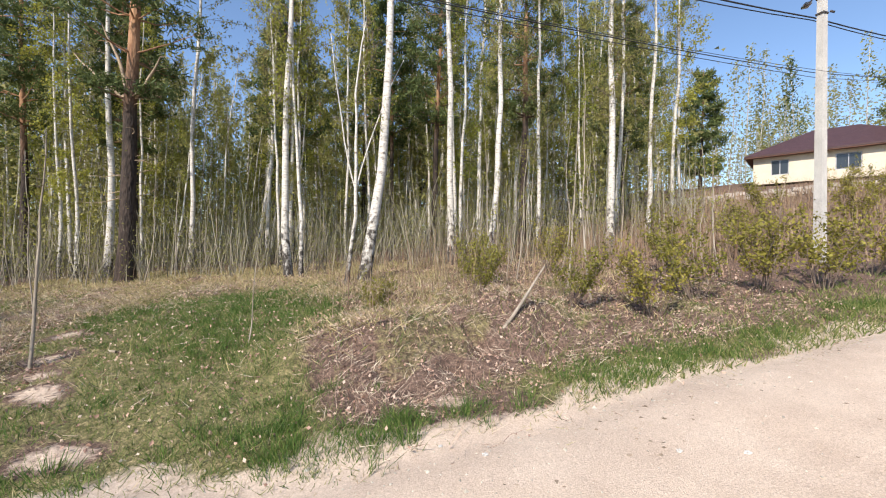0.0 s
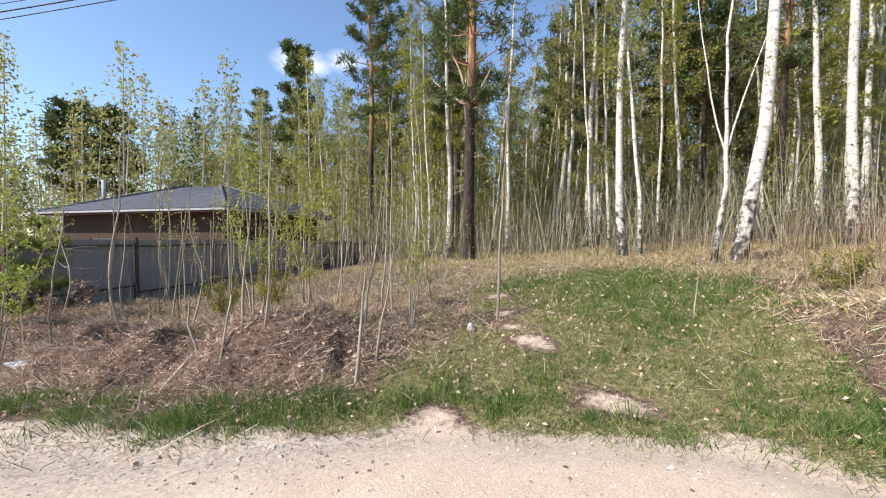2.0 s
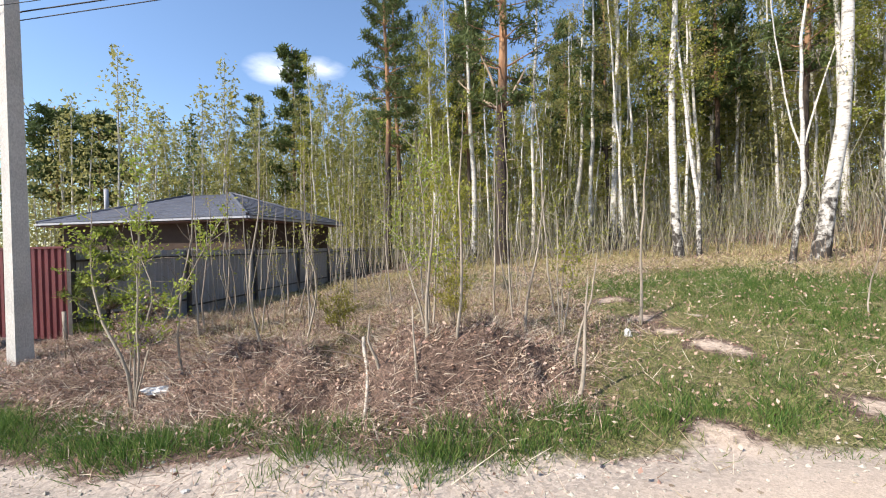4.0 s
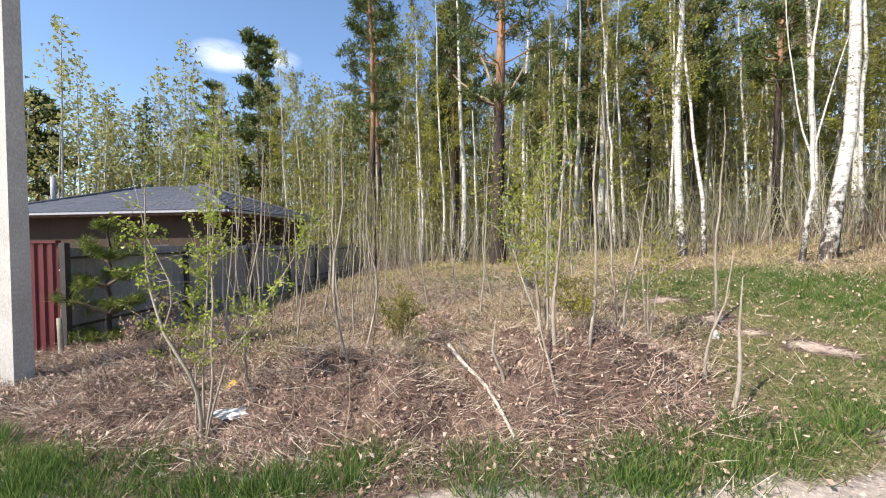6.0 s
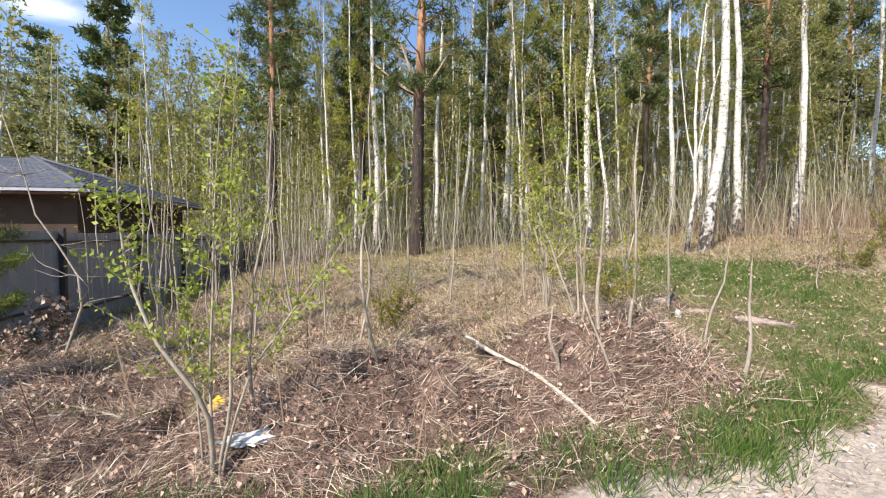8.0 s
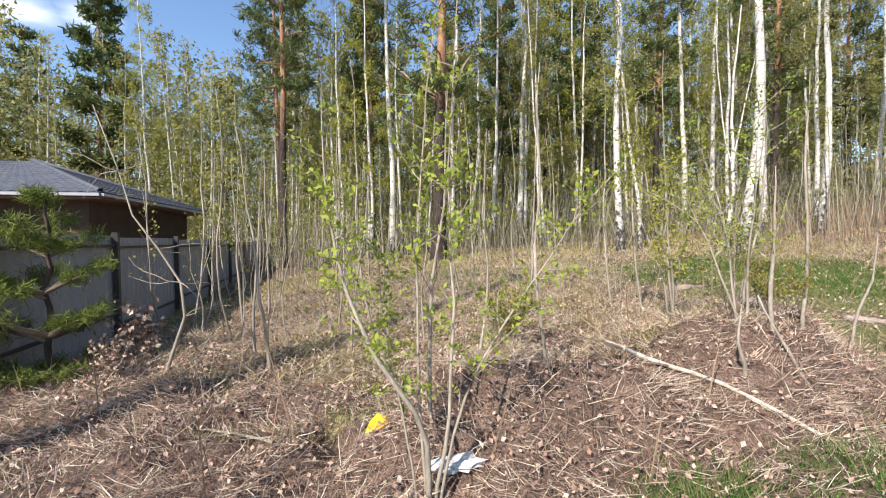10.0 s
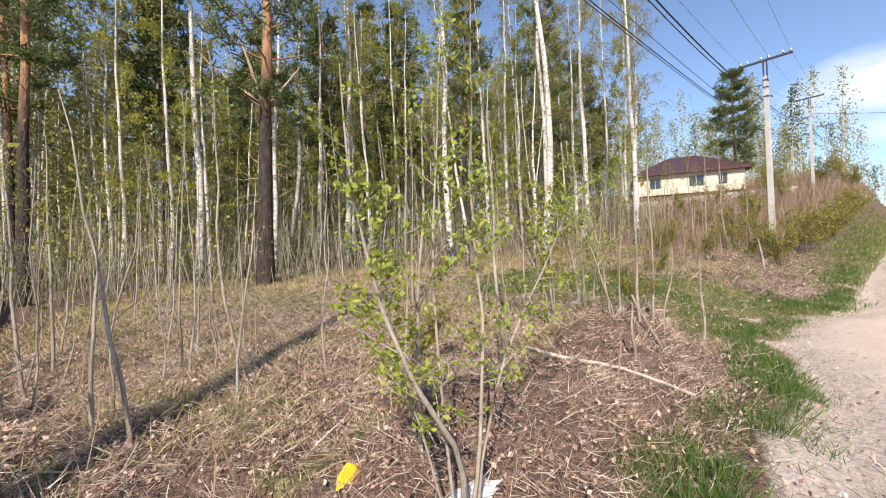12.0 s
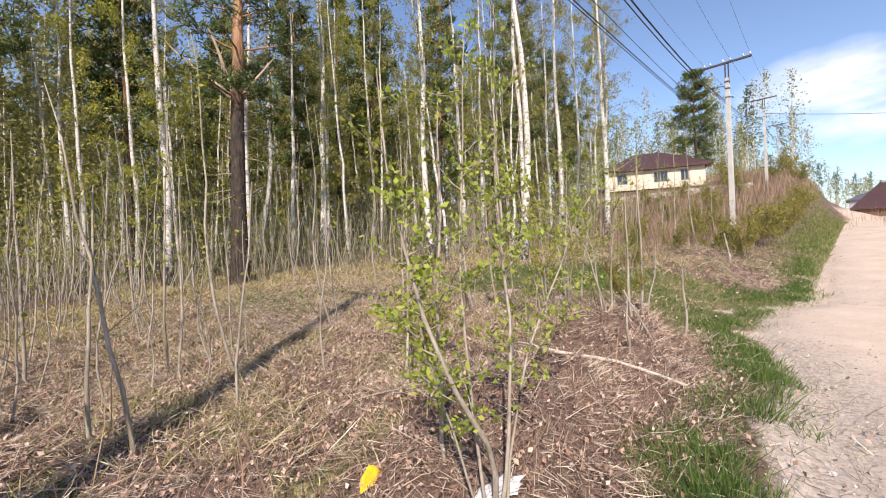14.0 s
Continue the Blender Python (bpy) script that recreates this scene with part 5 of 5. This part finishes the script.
for _ in range(12):
    k = cr.integers(2, 8)
    tw = wander(cr, cp[k], (cr.normal(), cr.normal(), 0.2), 0.6, 5, -0.03, 0.2)
    s.tube(tw, np.linspace(0.007, 0.002, len(tw)), 3, False)
tagged(part("branchwork", s, STEM, crook), kind="stuff")

# dry fallen wood
log = thing("fallen_birch_branch", 0, 0, 0, "pale fallen birch branch lying down the bank", "branch")
a0, a1 = np.array((-6.35, 1.73)), np.array((-7.55, 2.9))
ends_z = [gz(*a0) + 0.04, max(gz(*a1) + 0.04, 0.26)]
ts = np.linspace(-0.03, 1, 9)
hz = [max(ends_z[0] + (ends_z[1] - ends_z[0]) * t, gz(*(a0 + (a1 - a0) * t)) + 0.035) for t in ts]
hz = [hz[0]] + [(hz[k - 1] + 2 * hz[k] + hz[k + 1]) / 4 + 0.015 for k in range(1, 8)] + [hz[8]]
pts = [(*(a0 + (a1 - a0) * t + np.array((0.015, 0.02)) * math.sin(t * 5)), z) for t, z in zip(ts, hz)]
s = Soup()
s.tube(pts, np.linspace(0.014, 0.026, 9), 8)
part("limb", s, PALE_WOOD, log)
s = Soup()
for k, dx, dy in ((7, -0.5, 0.1), (5, -0.35, -0.25), (3, 0.1, 0.35)):
    s.tube(wander(cr, pts[k], (dx, dy, 0.15), 0.6, 5, -0.02, 0.12), np.linspace(0.014, 0.004, 6), 5, False)
tagged(part("side_twig", s, TWIG, log), kind="stuff")
for sd, x, y, az, el, ln, r in ((1, 1.6, 6.6, 35, 42, 1.3, 0.03), (2, -5.2, 3.0, 150, 3, 0.9, 0.014), (3, -10.4, 1.2, 170, 3, 0.9, 0.013), (4, -6.1, 2.2, 130, 60, 0.8, 0.016), (5, -8.6, 2.4, 200, 5, 1.0, 0.01), (6, -3.9, 6.2, 160, 2, 0.9, 0.02)):
    rg = np.random.default_rng(sd)
    e = radians(el)
    s = Soup()
    s.tube(wander(rg, (0, 0, -0.02 if el > 20 else 0.02), (math.cos(radians(az)) * math.cos(e), math.sin(radians(az)) * math.cos(e), math.sin(e)), ln, 6, 0, 0.04), np.linspace(r, r * 0.5, 7), 6)
    st = part("dry_stick", s, STEM)
    st.location = (x, y, gz(x, y))
    tagged(st, "broken dry stick lying in the litter" if el < 20 else "dry stick stuck slantwise in the litter", "stick")

# litter left by people
s = Soup()
s.add([(-0.1, -0.06, 0.0), (0.1, -0.05, 0.015), (0.12, 0.02, 0.06), (0.02, 0.07, 0.09), (-0.05, 0.03, 0.03), (-0.1, -0.06, -0.006), (0.1, -0.05, 0.009), (0.12, 0.02, 0.052), (0.02, 0.07, 0.082), (-0.05, 0.03, 0.022)],
      [(0, 1, 2, 3, 4), (9, 8, 7, 6, 5), (0, 5, 6, 1), (1, 6, 7, 2), (2, 7, 8, 3), (3, 8, 9, 4), (4, 9, 5, 0)])
ye = part("yellow_plastic_scrap", s, YELLOW, None, "", False)
ye.matrix_basis = pose(-9.62, 1.43, gz(-9.62, 1.43) + 0.05, 38, 0, 25) @ Matrix.Scale(0.9, 4)
tagged(ye, "bright yellow scrap of hard plastic on dead stems", "litter")


def crumple(name, x, y, sx, sy, sz, seed, mat, label, category):
    bm = bmesh.new()
    bmesh.ops.create_icosphere(bm, subdivisions=3, radius=1.0)
    for v in bm.verts:
        k = 0.75 + 0.5 * noise.noise(v.co * 2.2 + Vector((seed, 0, 0))) + 0.2 * noise.noise(v.co * 6 + Vector((seed, 3, 0)))
        v.co = Vector((v.co.x * sx * k, v.co.y * sy * k, max(v.co.z, -0.4) * sz * k))
    me = bpy.data.meshes.new(name)
    bm.to_mesh(me)
    bm.free()
    me.materials.append(mat)
    ob = new(name, me)
    ob.matrix_basis = pose(x, y, gz(x, y) + sz * 0.3, 0, 0, 24)
    return tagged(ob, label, category)


crumple("crumpled_film", -8.86, 0.95, 0.25, 0.11, 0.06, 1.0, WHITE_BAG, "crumpled dirty white plastic film in the grass", "litter")
crumple("white_paper_scrap", -4.7, 5.05, 0.06, 0.05, 0.09, 5.0, WHITE_BAG, "small white paper scrap at the grass edge", "litter")
for i in range(26):
    x, y = xy(wood_rng.uniform(-10, 6), EDGE + wood_rng.uniform(-1.4, 0.2))
    r = wood_rng.uniform(0.012, 0.03)
    tagged(crumple("road_stone", x, y, r * 1.3, r, r * 0.7, float(i), CONCRETE, "small pale stone lying on the gravel", "stone"), group="stones on the road")


# ---- ground growth, too many to count ----
gr = np.random.default_rng(23)


def scatter(n, x0, x1, y0, y1, weight):
    x, y = gr.uniform(x0, x1, n), gr.uniform(y0, y1, n)
    keep = gr.random(n) < weight(x, y)
    return x[keep], y[keep]


def stuff(name, soup, mat, label, category):
    return tagged(part(name, soup, mat, None, "", False), label, category, kind="stuff")


# tufts on the verge and long grass in the clearing
s = Soup()
tx, ty = scatter(20000, -14, 9, -3, 12, lambda x, y: np.clip(verge(x, y) * smooth(-0.35, 0.45, wobble(x, y, 2.3, 1.1) + 0.5 * wobble(x, y, 5.7, 0.3)) * smooth(EDGE + 0.2, EDGE + 0.6, uv(x, y)[1]) * 1.1 + 1.0 * bell(x, y, -3.0, 8.4, 1.8) + 0.5 * bell(x, y, -10.6, 9.6, 1.4) + 0.22 * clearing(x, y) * smooth(-0.1, 0.6, wobble(x, y, 1.9, 0.7)) + 0.45 * bell(x, y, -2.7, 6.3, 0.9) + 0.3 * bell(x, y, -1.2, 4.6, 0.9), 0, 1) * (1 - bare(x, y)) * smooth(EDGE + 0.05, EDGE + 0.3, uv(x, y)[1]))
per = 34
rx = np.repeat(tx, per) + gr.normal(size=len(tx) * per) * 0.07
ry = np.repeat(ty, per) + gr.normal(size=len(tx) * per) * 0.07
hh = np.repeat(gr.uniform(0.06, 0.17, len(tx)), per) * gr.uniform(0.5, 1.1, len(rx))
roots = np.column_stack([rx, ry, ground(rx, ry) - 0.01])
s.blades(roots, roots + np.column_stack([gr.normal(size=len(rx)) * hh * 0.45, gr.normal(size=len(rx)) * hh * 0.45, hh]), 0.006, gr)
# thin dry and green blades where the gravel gives way to the verge
dgx, dgy = scatter(60000, -14, 9, -4, 9, lambda x, y: np.exp(-((uv(x, y)[1] - EDGE - 0.25) / 0.33) ** 2) * smooth(-0.5, 0.5, wobble(x, y, 3.3, 0.9) + 0.6 * wobble(x, y, 8.0, 0.1)) * 0.8)
dhh = gr.uniform(0.015, 0.07, len(dgx))
droots = np.column_stack([dgx, dgy, ground(dgx, dgy) - 0.003])
edge_straw = Soup()
edge_straw.blades(droots, droots + np.column_stack([gr.normal(size=len(dgx)) * 0.05, gr.normal(size=len(dgx)) * 0.05, dhh]), gr.uniform(0.003, 0.006, len(dgx)), gr)
stuff("verge_straw", edge_straw, islands("verge_straw", [(0.16, 0.17, 0.06), (0.45, 0.37, 0.22), (0.62, 0.52, 0.36), (0.26, 0.26, 0.1), (0.3, 0.22, 0.14)], 0.75, 0.2), "thin dry and green blades strewn along the gravel's edge", "grass")
# dense rank tufts at the foot of the bank
tx, ty = scatter(9500, -13, 3, -2, 8, lambda x, y: np.exp(-((uv(x, y)[1] - EDGE - 0.72 - 0.18 * wobble(x, y, 2.7)) / 0.27) ** 2) * smooth(-0.75, 0.35, wobble(x, y, 3.4, 0.6) + 0.4 * wobble(x, y, 7.9, 1.3)) * (1 - bare(x, y)) * np.where(uv(x, y)[0] > -2.2, 0.25, 0.85))
per = 60
rx = np.repeat(tx, per) + gr.normal(size=len(tx) * per) * 0.07
ry = np.repeat(ty, per) + gr.normal(size=len(tx) * per) * 0.07
hh = np.repeat(gr.uniform(0.1, 0.24, len(tx)), per) * gr.uniform(0.5, 1.1, len(rx))
roots = np.column_stack([rx, ry, ground(rx, ry) - 0.01])
lean = np.column_stack([rx - np.repeat(tx, per), ry - np.repeat(ty, per)]) * hh[:, None] * 5
s.blades(roots, roots + np.column_stack([lean[:, 0] + gr.normal(size=len(rx)) * hh * 0.2, lean[:, 1] + gr.normal(size=len(rx)) * hh * 0.2, hh]), 0.006, gr)
stuff("long_grass", s, GRASS, "fresh green grass tufts along the verge and in the clearing", "grass")
s = Soup()
gx_, gy_ = scatter(330000, -14, 9, -3, 13, lambda x, y: grass_amount(x, y) * 0.85)
hh = gr.uniform(0.02, 0.1, len(gx_))
roots = np.column_stack([gx_, gy_, ground(gx_, gy_) - 0.005])
s.blades(roots, roots + np.column_stack([gr.normal(size=len(gx_)) * hh * 0.7, gr.normal(size=len(gx_)) * hh * 0.7, hh]), 0.006, gr)
stuff("short_grass", s, SHORT, "thin short spring grass of the trodden clearing", "grass")


def dry_amount(x, y):
    u, v = uv(x, y)
    near = np.exp(-np.clip(np.hypot(x + 8.0, y - 2.2) - 5, 0, 99) / 4)
    return np.maximum(smooth(EDGE + 0.5, EDGE + 1.2, v), 0.12 * np.exp(-((v - EDGE - 0.2) / 0.3) ** 2)) * (1 - clearing(x, y) * 0.93) * (0.2 + 0.8 * near)


def matted(x, y):
    """Straw lies in mats with dark earth between them."""
    return 0.3 + 0.7 * smooth(-0.4, 0.25, wobble(x, y, 5.3, 1.1) + 0.6 * wobble(x, y, 11.0, 0.4))


# pale dry grass on the level ground behind the bank
s = Soup()
px_, py_ = scatter(150000, -17, 5, 2, 19, lambda x, y: smooth(5.4, 6.4, uv(x, y)[1]) * (1 - clearing(x, y) * 0.96) * (1 - np.clip(1.2 * bell(x, y, -10.6, 9.6, 1.5), 0, 1)) * (0.25 + 0.75 * smooth(-0.4, 0.5, wobble(x, y, 1.6, 0.5) + 0.5 * wobble(x, y, 4.3, 1.6))) * np.where(x > 0.5, 0.3, 1.0) * 0.85)
hh = gr.uniform(0.04, 0.2, len(px_))
roots = np.column_stack([px_, py_, ground(px_, py_) - 0.005])
s.blades(roots, roots + np.column_stack([gr.normal(size=len(px_)) * hh * 0.9, gr.normal(size=len(px_)) * hh * 0.9, hh]), gr.uniform(0.004, 0.009, len(px_)) + 0.0006 * np.hypot(px_ + 8, py_), gr)
stuff("pale_dry_grass", s, islands("pale_dry_grass", [(0.3, 0.25, 0.12), (0.5, 0.42, 0.23), (0.62, 0.53, 0.33), (0.24, 0.24, 0.08), (0.42, 0.32, 0.2), (0.2, 0.22, 0.06)], 0.75, 0.25), "pale straw-yellow dry grass mixed with new green", "dry grass")
# flattened dead stems, straws and leaves
s = Soup()
dx_, dy_ = scatter(440000, -15, 7, 0, 13, lambda x, y: np.clip(dry_amount(x, y), 0, 1) * 0.8 * matted(x, y))
az, el, ln = 2.2 * wobble(dx_, dy_, 1.9, 0.3) + 1.2 * wobble(dx_, dy_, 5.1, 1.2) + gr.normal(size=len(dx_)) * 0.75 - 1.2, np.abs(gr.normal(size=len(dx_))) * 0.4, gr.uniform(0.04, 0.24, len(dx_)) * np.where(gr.random(len(dx_)) < 0.03, 2.2, 1.0)
roots = np.column_stack([dx_, dy_, ground(dx_, dy_) + gr.uniform(0.0, 0.07, len(dx_))])
dirs = np.column_stack([np.cos(az) * np.cos(el), np.sin(az) * np.cos(el), np.sin(el)])
ends = roots + dirs * ln[:, None]
ends[:, 2] = np.maximum(ends[:, 2], ground(ends[:, 0], ends[:, 1]) + 0.01)
s.blades(roots, ends, gr.uniform(0.0025, 0.0068, len(dx_)), gr)
sx2, sy2 = scatter(170000, -14, 3, 0, 10, lambda x, y: np.clip(dry_amount(x, y), 0, 1) * 0.5)
hh = gr.uniform(0.03, 0.2, len(sx2))
roots = np.column_stack([sx2, sy2, ground(sx2, sy2)])
s.blades(roots, roots + np.column_stack([gr.normal(size=len(sx2)) * hh * 0.8, gr.normal(size=len(sx2)) * hh * 0.8, hh]), gr.uniform(0.002, 0.006, len(sx2)), gr)
stuff("dry_stems", s, STRAW, "matted flattened dead stems and straw on the bank", "dry grass")
s = Soup()
dx_, dy_ = scatter(190000, -15, 8, 0, 15, lambda x, y: dry_amount(x, y) * 0.6 * matted(y, x) + 0.09 * smooth(EDGE + 0.2, EDGE + 0.8, uv(x, y)[1]))
s.leaves(np.column_stack([dx_, dy_, ground(dx_, dy_) + gr.uniform(0.0, 0.09, len(dx_))]), 0.042, gr, 0.7, 0.0)
stuff("dead_leaves", s, DEAD_LEAF, "curled brown dead leaves lying on the ground", "leaf litter")

# upright dry stalks and reddish canes
s = Soup()


def cane_amount(x, y):
    u, v = uv(x, y)
    right = smooth(0.5, 4.0, u) * smooth(6.2, 7.6, v) * (1 - smooth(14, 20, v)) * 0.9
    bank = 0.16 * smooth(4.6, 5.4, v) * (1 - smooth(7.5, 9, v)) * (1 - smooth(-3.5, -2.5, u))
    edge_wood = 0.10 * smooth(9, 12, y)
    return np.clip(right + bank + edge_wood, 0, 1) * (1 - clearing(x, y))


cx_, cy_ = scatter(42000, -16, 50, 0, 34, cane_amount)
hh = gr.uniform(0.3, 1.5, len(cx_)) * np.where(cx_ > -1, 1.1, 0.65)
roots = np.column_stack([cx_, cy_, ground(cx_, cy_) - 0.02])
s.blades(roots, roots + np.column_stack([gr.normal(size=len(cx_)) * hh * 0.14, gr.normal(size=len(cx_)) * hh * 0.14, hh]), gr.uniform(0.006, 0.014, len(cx_)), gr)
cx_, cy_ = scatter(60000, 6, 70, 8, 56, lambda x, y: smooth(6.0, 7.5, uv(x, y)[1]) * (1 - smooth(20, 32, uv(x, y)[1])) * (np.hypot(x - 30, y - 35) > 9) * 0.55)
hh = gr.uniform(0.4, 1.3, len(cx_))
roots = np.column_stack([cx_, cy_, ground(cx_, cy_) - 0.02])
s.blades(roots, roots + np.column_stack([gr.normal(size=len(cx_)) * hh * 0.16, gr.normal(size=len(cx_)) * hh * 0.16, hh]), gr.uniform(0.02, 0.05, len(cx_)), gr)
stuff("dry_canes", s, RED_STEM, "upright reddish-brown dry canes and stalks", "dry canes")

# rank grass beside the road's far part
s = Soup()
fu, fv = gr.uniform(4, 75, 60000), EDGE + 0.1 + np.abs(gr.normal(size=60000)) * 1.2
fx, fy = fu * CA - fv * SA, fu * SA + fv * CA
hh = gr.uniform(0.06, 0.24, len(fx)) * (0.6 + fu / 120)
roots = np.column_stack([fx, fy, ground(fx, fy) - 0.02])
s.blades(roots, roots + np.column_stack([gr.normal(size=len(fx)) * hh * 0.5, gr.normal(size=len(fx)) * hh * 0.5, hh]), 0.008 + fu * 0.0006, gr)
stuff("verge_grass", s, SHORT, "rough yellow-green grass along the road's far verge", "grass")

# gravel
s = Soup()
px_, py_ = scatter(60000, -13, 7, -4, 7, lambda x, y: np.exp(-((uv(x, y)[1] - (EDGE + 0.05)) / 0.5) ** 2) * np.where(uv(x, y)[0] < -2.5, 0.9, 0.35) + 0.05 * (uv(x, y)[1] < EDGE) * (uv(x, y)[1] > 0))
n = len(px_)
size = (gr.uniform(0.004, 0.012, n) * np.where(gr.random(n) < 0.08, 2.0, 1.0))[:, None, None]
oct_v = np.array([(1, 0, 0), (0, 1, 0), (-1, 0, 0), (0, -1, 0), (0, 0, 0.7), (0, 0, -0.5)])
vv = np.column_stack([px_, py_, ground(px_, py_) + 0.002])[:, None, :] + (oct_v[None] + gr.normal(size=(n, 6, 3)) * 0.22) * size
s.add(vv.reshape(-1, 3), [(6 * i + a, 6 * i + b, 6 * i + c) for i in range(n) for a, b, c in ((0, 1, 4), (1, 2, 4), (2, 3, 4), (3, 0, 4), (1, 0, 5), (2, 1, 5), (3, 2, 5), (0, 3, 5))])
stuff("gravel", s, PEBBLE, "loose pale gravel along the road edge", "gravel")

# clods, crumbs and bits of bark strewn on the road
s = Soup()
px_, py_ = scatter(16000, -13, 7, -4, 7, lambda x, y: (uv(x, y)[1] < EDGE + 0.3) * (uv(x, y)[1] > -0.5) * (0.05 + 0.5 * np.exp(-((uv(x, y)[1] - (EDGE - 0.5)) / 0.8) ** 2)) * smooth(-0.1, 0.6, wobble(x, y, 3.1, 0.8)))
n = len(px_)
size = gr.uniform(0.005, 0.019, n)[:, None, None] * np.array([1.3, 1.0, 0.5])
vv = np.column_stack([px_, py_, ground(px_, py_) + 0.002])[:, None, :] + (oct_v[None] + gr.normal(size=(n, 6, 3)) * 0.3) * size
s.add(vv.reshape(-1, 3), [(6 * i + a, 6 * i + b, 6 * i + c) for i in range(n) for a, b, c in ((0, 1, 4), (1, 2, 4), (2, 3, 4), (3, 0, 4), (1, 0, 5), (2, 1, 5), (3, 2, 5), (0, 3, 5))])
stuff("dirt_clods", s, islands("clods", [(0.1, 0.075, 0.055), (0.2, 0.15, 0.11), (0.34, 0.27, 0.21), (0.14, 0.1, 0.075)], 0.9), "dark crumbs of soil and bark strewn on the road", "soil")
